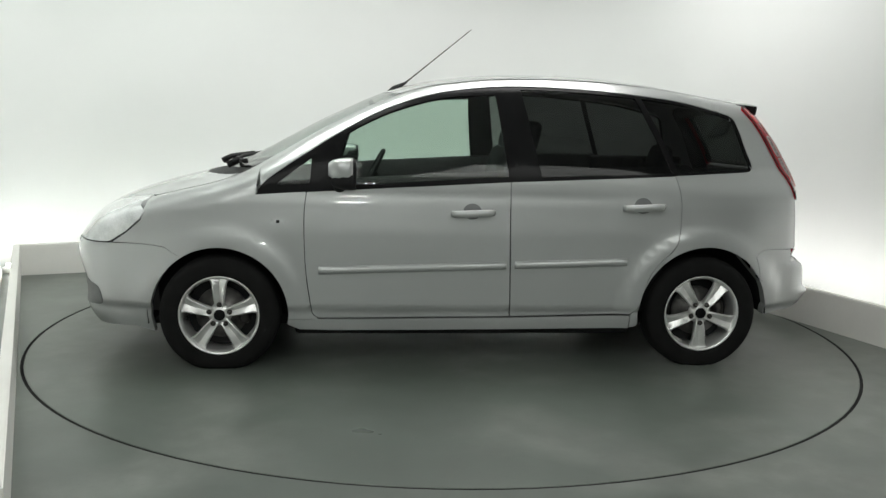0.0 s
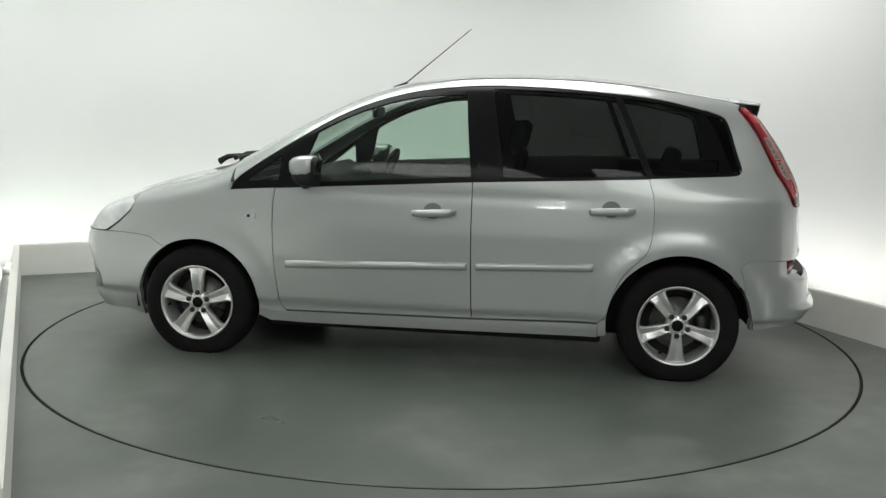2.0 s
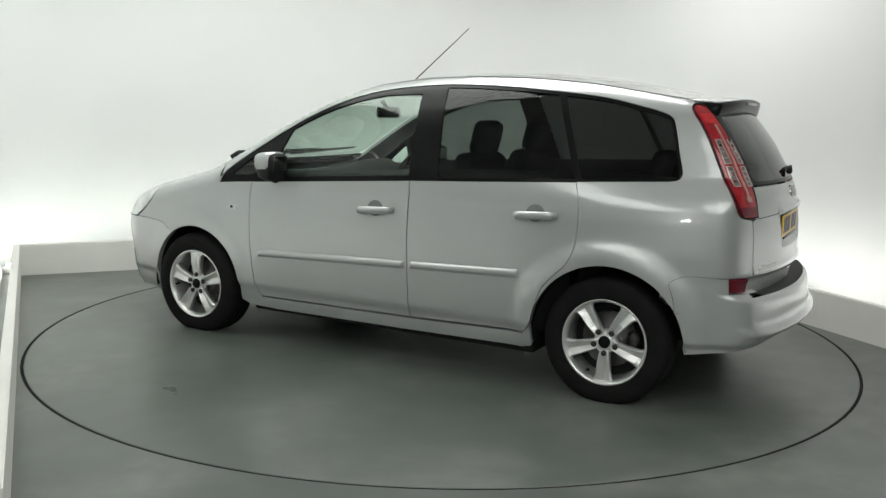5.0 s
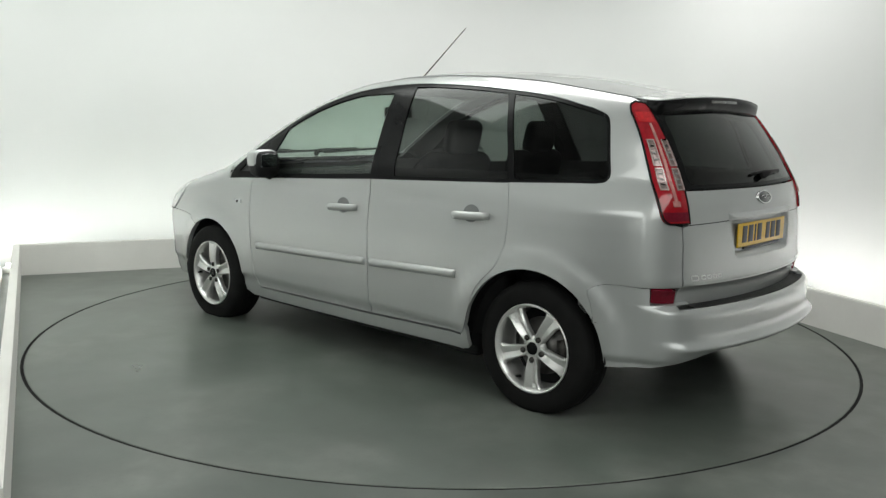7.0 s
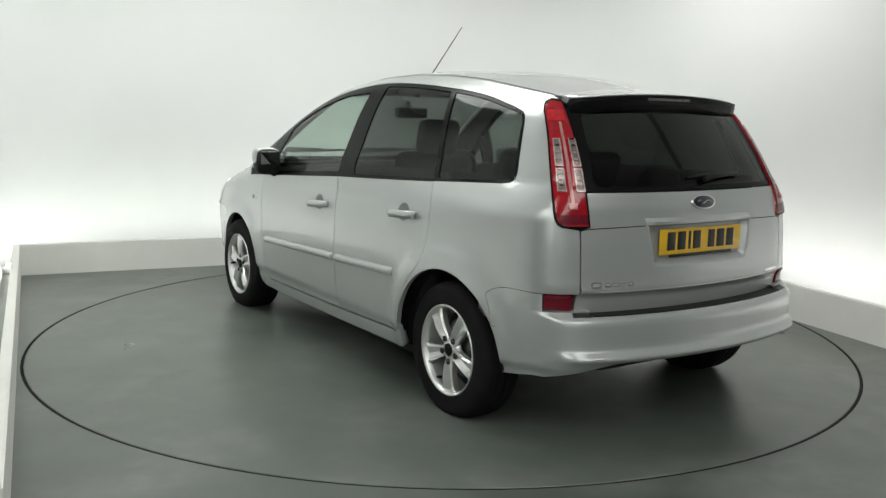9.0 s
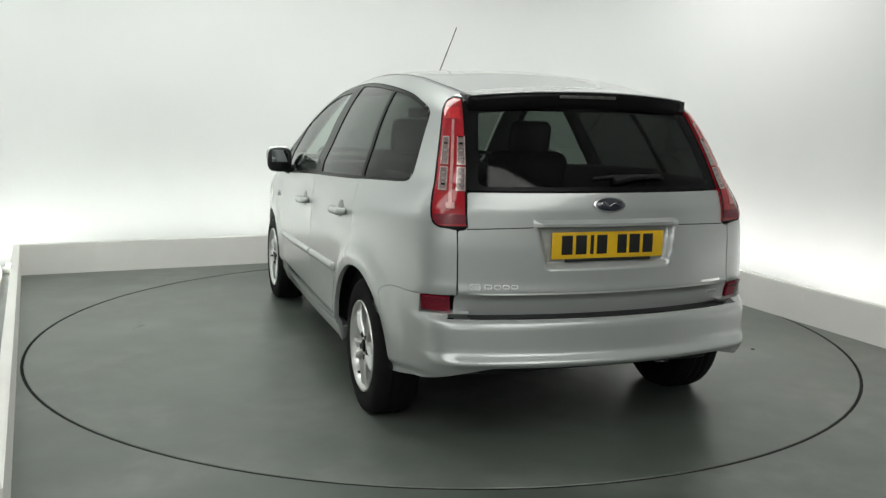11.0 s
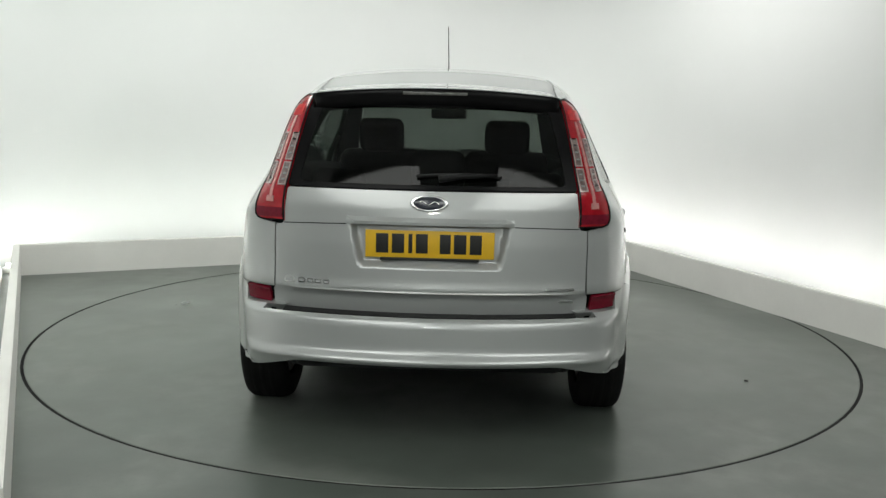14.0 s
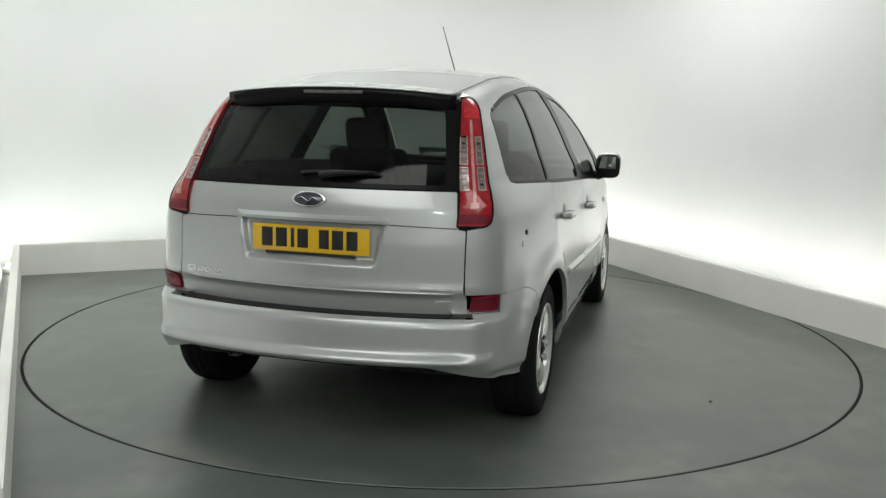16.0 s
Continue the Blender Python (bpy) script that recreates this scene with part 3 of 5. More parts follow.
def sheet(name, outline, place, material, parent, step=0.04, gap=0.0027, depth=0.022, lift=0.0, mirror=False, low=False, label=""):
    """A panel cut from the car's skin: the outline in the chart's plane, its rim turned inwards."""
    poly = [np.array(p, float) for p in (inset(outline, gap) if gap else outline)]
    su, sv = step if isinstance(step, tuple) else (step, step)
    lo, hi = np.min(poly, 0), np.max(poly, 0)
    index, uvs, faces = {}, [], []
    for i in range(int(math.floor(lo[0] / su)), int(math.ceil(hi[0] / su))):
        col = clip_half(clip_half(poly, 0, i * su, True), 0, (i + 1) * su, False)
        if len(col) < 3:
            continue
        for j in range(int(math.floor(lo[1] / sv)), int(math.ceil(hi[1] / sv))):
            cell = clip_half(clip_half(col, 1, j * sv, True), 1, (j + 1) * sv, False)
            ids = []
            for c in cell:
                key = (round(c[0] * 2e5), round(c[1] * 2e5))
                if key not in index:
                    index[key] = len(uvs)
                    uvs.append(c)
                if not ids or ids[-1] != index[key]:
                    ids.append(index[key])
            if len(ids) > 1 and ids[0] == ids[-1]:
                ids.pop()
            if len(set(ids)) >= 3:
                faces.append(ids)
    uvs = np.array(uvs)
    pts = place(uvs, low)
    nrm = gradient(pts, low)
    pts = pts + nrm * lift
    count = {}
    for f in faces:
        for a, b in zip(f, f[1:] + f[:1]):
            count[(a, b)] = count.get((a, b), 0) + 1
    border = [(a, b) for (a, b) in count if (b, a) not in count]
    verts, normals, extra = list(pts), list(nrm), {}
    for a, b in border:
        for v in (a, b):
            if v not in extra:
                extra[v] = (len(verts), len(verts) + 1)
                verts += [pts[v], pts[v] - nrm[v] * depth]
                normals += [np.zeros(3), np.zeros(3)]
    if depth:
        faces = faces + [[extra[b][0], extra[a][0], extra[a][1], extra[b][1]] for a, b in border]
    verts, normals = np.array(verts), np.array(normals)
    # face the outside
    tri = sum(np.cross(pts[f[1]] - pts[f[0]], pts[f[2]] - pts[f[0]]) @ nrm[f[0]] for f in faces if max(f) < len(pts))
    flip = tri < 0
    if mirror:
        verts, normals = verts * [1, -1, 1], normals * [1, -1, 1]
        flip = not flip
    if flip:
        faces = [f[::-1] for f in faces]
    me = bpy.data.meshes.new(name)
    me.from_pydata(verts.tolist(), [], [list(map(int, f)) for f in faces])
    me.validate()
    me.materials.append(material)
    for p in me.polygons:
        p.use_smooth = True
    if len(me.vertices) == len(normals):
        me.normals_split_custom_set_from_vertices(normals.tolist())
    ob = new(name, me)
    ob.parent = parent
    return tagged(ob, label)


# ---- outlines of the car's side: x to the rear, z up ----
SILL_LINE = [(-0.813, 0.272), (0.235, 0.284), (0.905, 0.300)]
WAIST = [(-1.125, 0.932), (-0.86, 0.953), (0.222, 1.020), (1.14, 1.062), (1.56, 1.082)]
DLO_TOP = curve([(-1.125, 0.932), (-1.06, 1.018), (-0.80, 1.195), (-0.545, 1.347), (-0.34, 1.434), (-0.10, 1.496), (0.22, 1.529),
                 (0.53, 1.527), (0.85, 1.507), (1.19, 1.470), (1.44, 1.414)], 8)
DLO_REAR = curve([(1.44, 1.414), (1.512, 1.388), (1.545, 1.342), (1.588, 1.20), (1.612, 1.125), (1.600, 1.092), (1.56, 1.082)], 6)
DLO = DLO_TOP + DLO_REAR[1:-1] + [np.array(p) for p in WAIST[::-1][:-1]]
DOOR_A = curve([(-0.862, 0.953), (-0.873, 0.86), (-0.874, 0.70), (-0.866, 0.536), (-0.845, 0.375), (-0.832, 0.30), (-0.800, 0.272)], 5)
DOOR_B = curve([(0.222, 1.020), (0.222, 0.80), (0.226, 0.572), (0.235, 0.284)], 6)
DOOR_C = curve([(1.135, 1.062), (1.160, 0.97), (1.168, 0.87), (1.158, 0.74), (1.125, 0.665), (1.06, 0.60), (1.005, 0.53), (0.968, 0.43),
                (0.945, 0.345), (0.905, 0.300)], 5)
REAR_SEAM = curve([(1.657, 0.435), (1.634, 0.56), (1.615, 0.622), (1.66, 0.652), (1.72, 0.660), (1.80, 0.658)], 5)
FRONT_SEAM = curve([(-1.665, 0.34), (-1.60, 0.535), (-1.53, 0.610)], 5)


def surface_z(x, y):
    return float(on_top([(x, -y)])[0][2])


def edge_y(x):
    """Where the roof, windscreen and hood end at the side."""
    return float(np.interp(x, [-2.05, -1.7, -1.4, -1.15, -0.9, -0.45, 0.2, 1.2, 1.7], [0.60, 0.685, 0.715, 0.70, 0.655, 0.575, 0.545, 0.54, 0.515]))


def moulding(door, x0, x1, height, mirror):
    """A rubbing strip with a rounded face along the door."""
    xs = [x0, x0 + 0.004] + list(np.linspace(x0 + 0.02, x1 - 0.02, 22)) + [x1 - 0.004, x1]
    section = [(-0.024, 0.0), (-0.023, 0.006), (-0.019, 0.013), (-0.008, 0.017), (0.004, 0.017), (0.012, 0.012), (0.017, 0.004), (0.018, 0.0)]
    bm = bmesh.new()
    rows = []
    for i, x in enumerate(xs):
        s = 0.55 if i in (0, len(xs) - 1) else 1.0
        base = on_side([(x, height(x) + u) for u, _ in section])
        n = gradient(base)
        pts = base + n * np.array([h * s for _, h in section])[:, None]
        if mirror:
            pts = pts * [1, -1, 1]
        rows.append([bm.verts.new(p) for p in pts])
    for a, b in zip(rows, rows[1:]):
        for k in range(len(section) - 1):
            bm.faces.new((a[k], a[k + 1], b[k + 1], b[k]))
    bm.faces.new(rows[0])
    bm.faces.new(rows[-1][::-1])
    ob = part("side_moulding", fix(bm), PAINT, door, "silver rubbing strip")
    return ob


def build_side(car, mirror):
    kw = dict(mirror=mirror)
    # front wing
    top = [np.array((x, surface_z(x, edge_y(x)))) for x in np.linspace(-1.70, -1.105, 14)]
    wing = top + [np.array((-1.125, 0.935)), np.array((-0.98, 0.946)), np.array((-0.862, 0.953))] + DOOR_A[1:-1] + [np.array((-0.80, 0.264))]
    wing += arc(-WHEEL_X, 0.292, 0.361, -4.4, 122, 26) + [np.array((-1.60, 0.652)), np.array((-1.70, 0.664)), np.array((-1.80, 0.668)), np.array((-1.875, 0.670)), np.array((-1.795, 0.726)), np.array((-1.72, 0.792))]
    w = sheet("front_wing", wing, on_side, PAINT, car, gap=0.0016, **kw)
    ind = soften([(-1.048, 0.778), (-0.970, 0.778), (-0.970, 0.812), (-1.048, 0.812)], 0.012)
    i = sheet("side_indicator", ind, on_side, HEADLENS, w, 0.02, 0, 0.008, 0.006, label="small clear side indicator", **kw)
    sheet("bulb_eye", soften([(-1.018, 0.787), (-1.0, 0.787), (-1.0, 0.803), (-1.018, 0.803)], 0.006), on_side, BLACK, w, 0.02, 0, 0.004, 0.008, **kw)
    # doors
    front = [np.array((-0.862, 0.953))] + DOOR_A[1:] + [np.array((0.235, 0.284))] + DOOR_B[::-1][1:]
    rear = [np.array((0.222, 1.020))] + DOOR_B[1:] + [np.array((0.905, 0.300))] + DOOR_C[::-1][1:]
    for name, outline, hx, hz, mx0, mx1 in (("front_door", front, 0.02, 0.852, -0.80, 0.205), ("rear_door", rear, 0.952, 0.893, 0.25, 0.868)):
        d = sheet(name, outline, on_side, PAINT, car, **kw)
        mz = lambda x: 0.540 + (x + 0.8) / 1.67 * 0.058
        moulding(d, mx0, mx1, mz, mirror)
        # Flat grey disc: the shade of the silver handle cup is painted in.
        cup = arc(hx - 0.005, hz + 0.008, 0.043, 0, 360, 24)[:-1]
        cup = [np.array((hx - 0.005 + (c[0] - hx + 0.005) * 1.15, c[1])) for c in cup]
        sheet("handle_cup_shade", cup, on_side, TRIM_SHADE, d, 0.02, 0, 0.003, 0.002, label="flat grey disc painting the shade in the handle recess", **kw)
        s = 1 if mirror else -1
        yb = -float(on_side([(hx, hz)])[0][1])
        bm = bmesh.new()
        pts = [(hx - 0.110 + 0.22 * k / 12, s * (yb + 0.004 + 0.030 * min(1, 3.2 * math.sin(math.pi * k / 12))), hz + 0.004 * (k - 6) / 6) for k in range(13)]
        tube(bm, pts, [0.013 + 0.003 * min(1, 2 * math.sin(math.pi * k / 12)) for k in range(13)], 10)
        for v in bm.verts:
            v.co.z = hz + (v.co.z - hz) * 1.3
        part("door_handle", fix(bm), PAINT, d, "silver pull handle")
    # sill
    sill = [np.array((-0.965, 0.232)), np.array((-0.962, 0.2635))] + [np.array((-0.79, 0.2635)), np.array((0.235, 0.275)), np.array((0.905, 0.291))]
    sill += [np.array((0.905, 0.214)), np.array((0.2, 0.205)), np.array((-0.7, 0.198)), np.array((-0.90, 0.203))]
    sheet("sill", sill, on_side, PAINT, car, gap=0.0008, lift=-0.004, depth=0.05, **kw)
    dog = [p for p in DOOR_C if p[1] < 0.47][::-1] + arc(WHEEL_X, 0.306, 0.373, 157, 190, 8) + [np.array((0.945, 0.228)), np.array((0.906, 0.222))]
    sheet("rear_dogleg", dog, on_side, PAINT, car, 0.03, 0.001, **kw)
    # window band: black frame with panes
    panes = {
        "quarter_light": (soften([(-1.03, 0.985), (-0.845, 0.995), (-0.835, 1.135)], 0.02), CLEAR, "small clear quarter light"),
        "front_window": ([np.array(p) for p in [(-0.735, 0.985), (0.212, 1.047), (0.190, 1.2), (0.155, 1.480), (0.06, 1.476)]] + [p - np.array((0.012, 0.034)) for p in DLO_TOP[::-1] if -0.66 < p[0] < -0.05], CLEAR, "clear green-tinted front window"),
        "rear_window": (None, TINTED, "dark privacy glass window"),
        "rear_quarter_window": (None, TINTED, "dark privacy glass quarter window"),
    }

    def lean(poly, k):
        return [np.array((p[0] + k * (p[1] - 1.08), p[1])) for p in poly]

    cuts = [(-1.2, -0.79, 0), (-0.79, 0.258, 0), (0.258, 1.138, 0.425), (1.138, 1.9, 0.425)]
    for (a, b, k), (name, (pane, glassy, lab)) in zip(cuts, panes.items()):
        bay = lean(clip_half(lean(DLO, k), 0, b, False), -k)
        bay = lean(clip_half(lean(bay, k), 0, a, True), -k) if a > 1 else clip_half(bay, 0, a, True)
        if name == "rear_window":
            pane = soften(inset(lean(clip_half(lean(bay, 0.19), 0, 0.365, True), -0.19), 0.016), 0.02)
        elif name == "rear_quarter_window":
            pane = soften(inset(bay, 0.015), 0.02)
        fr = band("window_frame", bay, pane, on_side, GLOSSBLACK, car, 0.012, -0.004, label="gloss black window surround", **kw)
        g = sheet(name, pane, on_side, glassy, fr, 0.05, 0, 0, -0.008, label=lab, **kw)
        g.visible_shadow = False
    # roof rail above the windows, with the front pillar
    xs = np.linspace(1.42, -1.11, 48)
    joint = [np.array((1.42, z)) for z in np.linspace(1.421, surface_z(1.42, edge_y(1.42)), 9)[:-1]]
    rail = [p for p in DLO_TOP if -1.10 < p[0] < 1.41] + joint + [np.array((x, surface_z(x, edge_y(x)))) for x in xs]
    sheet("roof_rail", rail, on_side, PAINT, car, (0.05, 0.02), 0, **kw)
    # rear quarter, wrapped round the corner
    low = on_side([p for p in DOOR_C[:-6] if p[1] > 0.455] + arc(WHEEL_X, 0.306, 0.373, 157, 28, 30) + list(REAR_SEAM[3:]))
    bottom = back_angle(low)
    seam = np.array([back_angle(on_back([(-0.6435, z)]))[0] for z in (0.654, 0.75, 0.85, 0.915)])
    lampo = np.array(LAMP_OUT)
    up = back_angle(on_side(joint[::-1] + DLO_REAR[1:] + [(1.35, 1.0725), (1.14, 1.062)]))
    edge = np.array([back_angle(np.array([on_top([(x, -edge_y(x))])[0]]))[0] for x in (1.66, 1.60, 1.5, 1.42)])
    q = [*bottom, *seam, *lampo, *edge, *up]
    sheet("rear_quarter_panel", q, round_back, PAINT, car, (0.045, 0.035), 0, **kw)
    if mirror:
        plug = arc(1.665, 0.889, 0.011, 0, 360, 14)[:-1]
        sheet("black_plug", plug, on_side, BLACK, car, 0.02, 0, 0.004, 0.004, label="small black plug", **kw)
        sheet("tow_cover", arc(1.70, 0.842, 0.012, 0, 360, 14)[:-1], on_side, PAINT, car, 0.02, 0, 0.004, 0.003, **kw)
    # tail lamp
    lamp_outline = [*LAMP_OUT, *LAMP_IN[::-1]]
    lamp_outline = soften(lamp_outline, 0.006, 3)
    lamp = sheet("tail_lamp", lamp_outline, round_back, RED, car, (0.02, 0.03), 0.002, 0.03, 0.008, label="tall red tail lamp beside the rear glass", **kw)
    o, i = np.array(LAMP_OUT), np.array(LAMP_IN)

    def between(f, z):
        a = np.interp(z, o[:, 1], o[:, 0])
        b = np.interp(z, i[::, 1], i[::, 0])
        return np.array((a + (b - a) * f, z))
    sheet("inner_pillar_trim", lamp_outline, round_back, BLACK, car, (0.03, 0.03), 0, 0, -0.03, **kw)
    band("lamp_border", inset(lamp_outline, 0.002), inset(lamp_outline, 0.0085), round_back, GLOSSBLACK, lamp, 0.004, 0.0098, label="dark edge of the lamp", rows=1, **kw)

    def strip(name, f0, f1, z0, z1, material, lift, label):
        zs = np.linspace(z0, z1, 5)
        sheet(name, [between(f0, z) for z in zs] + [between(f1, z) for z in zs[::-1]], round_back, material, lamp, (0.03, 0.03), 0, 0.004, lift, label=label, **kw)
    for f0, f1 in ((0.19, 0.44), (0.70, 0.95)):
        for z0, z1 in ((1.066, 1.158), (1.166, 1.278)):
            strip("clear_insert", f0, f1, z0, z1, RIBBED, 0.0095, "clear ribbed lens insert")
            for f2, f3, z2, z3 in ((f0, f0 + 0.035, z0, z1), (f1 - 0.035, f1, z0, z1), (f0, f1, z0, z0 + 0.005), (f0, f1, z1 - 0.005, z1)):
                strip("lens_rim", f2, f3, z2, z3, LENS, 0.0125, "pale lens edge")
            for k in range(1, 4):
                zk = z0 + (z1 - z0) * k / 4
                strip("lens_rib", f0 + 0.07, f1 - 0.07, zk - 0.003, zk + 0.003, TRIM_SHADE, 0.0115, "grey lens rib")
    strip("light_pipe", 0.51, 0.60, 1.015, 1.345, PIPE, 0.0125, "pale pink light pipe down the lamp")
    strip("pipe_end", 0.44, 0.66, 1.000, 1.022, PIPE, 0.0135, "rounded end of the light pipe")
    strip("lower_chamber", 0.10, 0.92, 0.940, 0.978, DARKRED, 0.0105, "dark red lower chamber")
    strip("upper_chamber", 0.16, 0.80, 1.352, 1.395, BRIGHTRED, 0.0105, "bright red upper chamber")
    # reflector in the bumper corner
    ref = [back_angle(np.array([on_back([(-y, 0.62)])[0]]))[0][0] for y in (0.662, 0.715, 0.764)]
    sheet("rear_reflector", [(ref[0], 0.585), (ref[1], 0.588), (ref[2], 0.594), (ref[2], 0.652), (ref[1], 0.650), (ref[0], 0.646)], round_back, DARKRED, car, (0.03, 0.02), 0, 0.014, 0.008, label="dark red bumper reflector", **kw)
    # headlamp
    upper = front_angle(on_top([(hood_nose(y) - 0.004, -y) for y in np.linspace(0.36, 0.66, 12)]))
    back = front_angle(on_side([(-1.70, 0.838), (-1.725, 0.795), (-1.80, 0.730), (-1.885, 0.676)]))
    lower = [np.array((a, 0.668)) for a in np.linspace(float(back[-1][0]) - 0.03, float(upper[0][0]) + 0.02, 8)]
    hl = sheet("headlamp", soften([*upper, *back, *lower], 0.008, 3), round_front, HEADLENS, car, (0.03, 0.02), 0.0, 0.03, 0.004, label="clear headlamp swept into the wing", **kw)
    sheet("lamp_sill", [np.array((a, 0.6665)) for a in np.linspace(0.52, float(back[-1][0]), 10)] + [np.array((a, 0.673)) for a in np.linspace(float(back[-1][0]), 0.52, 10)], round_front, BLACK, hl, (0.04, 0.02), 0, 0.004, 0.006, label="black lower lamp edge", **kw)


def hood_nose(y):
    return -2.10 + 0.85 * y * y + 0.25 * y ** 4


# tail lamp edges in the rear chart: angle and height, bottom to top
LAMP_IN = curve([(0.523, 0.924), (0.530, 1.0), (0.537, 1.07), (0.547, 1.17), (0.566, 1.275), (0.579, 1.335), (0.600, 1.405), (0.616, 1.440)], 3)
LAMP_OUT = [np.array((0.600, 0.924))] + curve([(0.618, 0.926), (0.637, 0.938), (0.649, 0.965), (0.657, 1.03), (0.666, 1.155), (0.677, 1.275), (0.690, 1.357), (0.698, 1.395), (0.692, 1.428), (0.664, 1.446)], 4)


def build_rear(car):
    # tailgate below the glass
    gate = [(-0.645, 0.545), (0.645, 0.545), (0.650, 0.60), (0.650, 0.648), (0.640, 0.654), (0.640, 0.915), (0.607, 0.918), (0.601, 1.0), (0.595, 1.066)]
    gate += [(-y, z) for y, z in gate[::-1][:-2]]
    g = sheet("tailgate", dense(soften(gate, 0.012), 0.04), on_back, PAINT, car, (0.012, 0.006), 0.0015, 0.03)
    # fold across the gate and the ledge over the plate
    def ledge(name, half, heights, out, label):
        """A small shelf across the tailgate, its top facing up."""
        bm, rows = bmesh.new(), []
        for k in range(21):
            y = half * (k / 10 - 1)
            taper = min(1.0, (1.02 - abs(k / 10 - 1)) * 8)
            p = on_back([(y, z) for z in heights])[:, 0]
            rows.append([bm.verts.new((x + o * taper, y, z)) for x, o, z in zip((p[0], p[1], p[2], p[3], p[3]), (-0.002, out, out * 0.9, -0.002, -0.012), (*heights, heights[3]))])
        for a, b in zip(rows, rows[1:]):
            for m in range(4):
                bm.faces.new((a[m], a[m + 1], b[m + 1], b[m]))
        part(name, fix(bm), PAINT, g, label, smooth=False)
    ledge("grab_strip", 0.34, (0.962, 0.944, 0.932, 0.927), 0.016, "silver ledge over the number plate")
    ledge("gate_crease", 0.60, (0.668, 0.658, 0.654, 0.648), 0.0045, "raised fold across the tailgate")
    for s in (False, True):
        groove = dense([(-0.604, 0.9185), (-0.34, 0.9265), (-0.34, 0.9305), (-0.604, 0.9225)], 0.05)
        sheet("gate_seam", groove, on_back, BLACK, g, 0.05, 0, 0.001, 0.0008, mirror=s, label="dark seam across the tailgate")
    # rear glass with its black edge
    glass_edge = dense(soften([(-0.594, 1.072), (0.594, 1.072), (0.579, 1.17), (0.563, 1.28), (0.540, 1.40), (0.515, 1.445), (-0.515, 1.445), (-0.540, 1.40), (-0.563, 1.28), (-0.579, 1.17)], 0.01), 0.06)
    pane = dense(soften([(-0.552, 1.088), (0.552, 1.088), (0.482, 1.40), (-0.482, 1.40)], 0.04), 0.06)
    fr = band("rear_glass_edge", glass_edge, pane, on_back, GLOSSBLACK, g, 0.012, 0.0, rows=4, label="black printed edge of the rear glass")
    pg = sheet("rear_glass", pane, on_back, REARTINT, g, 0.04, 0, 0, 0.0005, label="dark tinted rear glass")
    pg.visible_shadow = False
    # wiper
    bm = bmesh.new()
    p = on_back([(0.03, 1.105), (0.12, 1.118), (0.26, 1.122)])
    q = gradient(p)
    tube(bm, [tuple(a + b * 0.02) for a, b in zip(p, q)], [0.016, 0.012, 0.007], 8)
    p = on_back([(-0.06 + 0.34 * k / 6, 1.118 + 0.010 * math.sin(math.pi * k / 6)) for k in range(7)])
    q = gradient(p)
    tube(bm, [tuple(a + b * 0.010) for a, b in zip(p, q)], [0.007] * 7, 6)
    part("rear_wiper", fix(bm), BLACK, g, "black rear wiper")
    # number plate: a yellow plate with plain bars in place of its characters
    at = on_back([(0.005, 0.852)])[0]
    plate = part("number_plate", box(bmesh.new(), at[0] + 0.001, -0.26, 0.797, at[0] + 0.009, 0.26, 0.908, 0.003), YELLOW, g, "yellow number plate")
    for y0, w in ((-0.172, 0.050), (-0.108, 0.050), (-0.058, 0.016), (-0.012, 0.048), (0.082, 0.044), (0.142, 0.050), (0.205, 0.048)):
        part("plate_bar", box(bmesh.new(), at[0] + 0.008, y0 - w / 2 - 0.02, 0.816, at[0] + 0.0105, y0 + w / 2 - 0.02, 0.895, 0.001), INK, g)
    part("plate_strip", box(bmesh.new(), at[0] + 0.004, -0.20, 0.786, at[0] + 0.012, 0.20, 0.798, 0.002), INK, g, "black strip under the plate")
    # oval badge
    c, n = on_back([(-0.005, 1.017)])[0], gradient(on_back([(-0.005, 1.017)]))[0]
    basis = Vector(n).to_track_quat("Y", "Z").to_matrix().to_4x4()
    for nm, prof, mt, par in (("badge_rim", [(0.0, 0.004), (0.060, 0.006), (0.072, 0.010), (0.076, 0.006), (0.078, 0.0)], CHROME, g), ("badge_oval", [(0.0, 0.0075), (0.062, 0.0085), (0.066, 0.006)], BADGE, g)):
        bm = lathe(bmesh.new(), [(max(r, 1e-4), h) for r, h in prof], 40)
        bmesh.ops.transform(bm, matrix=Matrix.Translation(c) @ basis @ Matrix.Diagonal((1, 1, 0.43, 1)), verts=bm.verts)
        part(nm, fix(bm), mt, par, "chrome oval badge rim" if "rim" in nm else "dark oval badge")
    stroke = [c + n * 0.0095 + np.array((0, -0.042 + 0.084 * k / 60, 0.008 * math.sin(k * 0.17) * (1 - 0.4 * k / 60))) for k in range(61)]
    part("badge_stroke", fix(tube(bmesh.new(), [tuple(p) for p in stroke], [0.0018] * 61, 6)), CHROME, g, "flowing chrome stroke")
    # model lettering as plain bars
    for y0, z0, w, h in ((-0.575, 0.690, 0.045, 0.026), (-0.522, 0.690, 0.030, 0.020), (-0.486, 0.690, 0.028, 0.018), (-0.452, 0.690, 0.028, 0.018), (-0.418, 0.690, 0.028, 0.018),
                         (0.53, 0.676, 0.12, 0.010), (0.56, 0.622, 0.06, 0.008)):
        ring = soften([(y0 - w / 2, z0 - h / 2), (y0 + w / 2, z0 - h / 2), (y0 + w / 2, z0 + h / 2), (y0 - w / 2, z0 + h / 2)], h * 0.4)
        hole = inset(ring, h * 0.22)
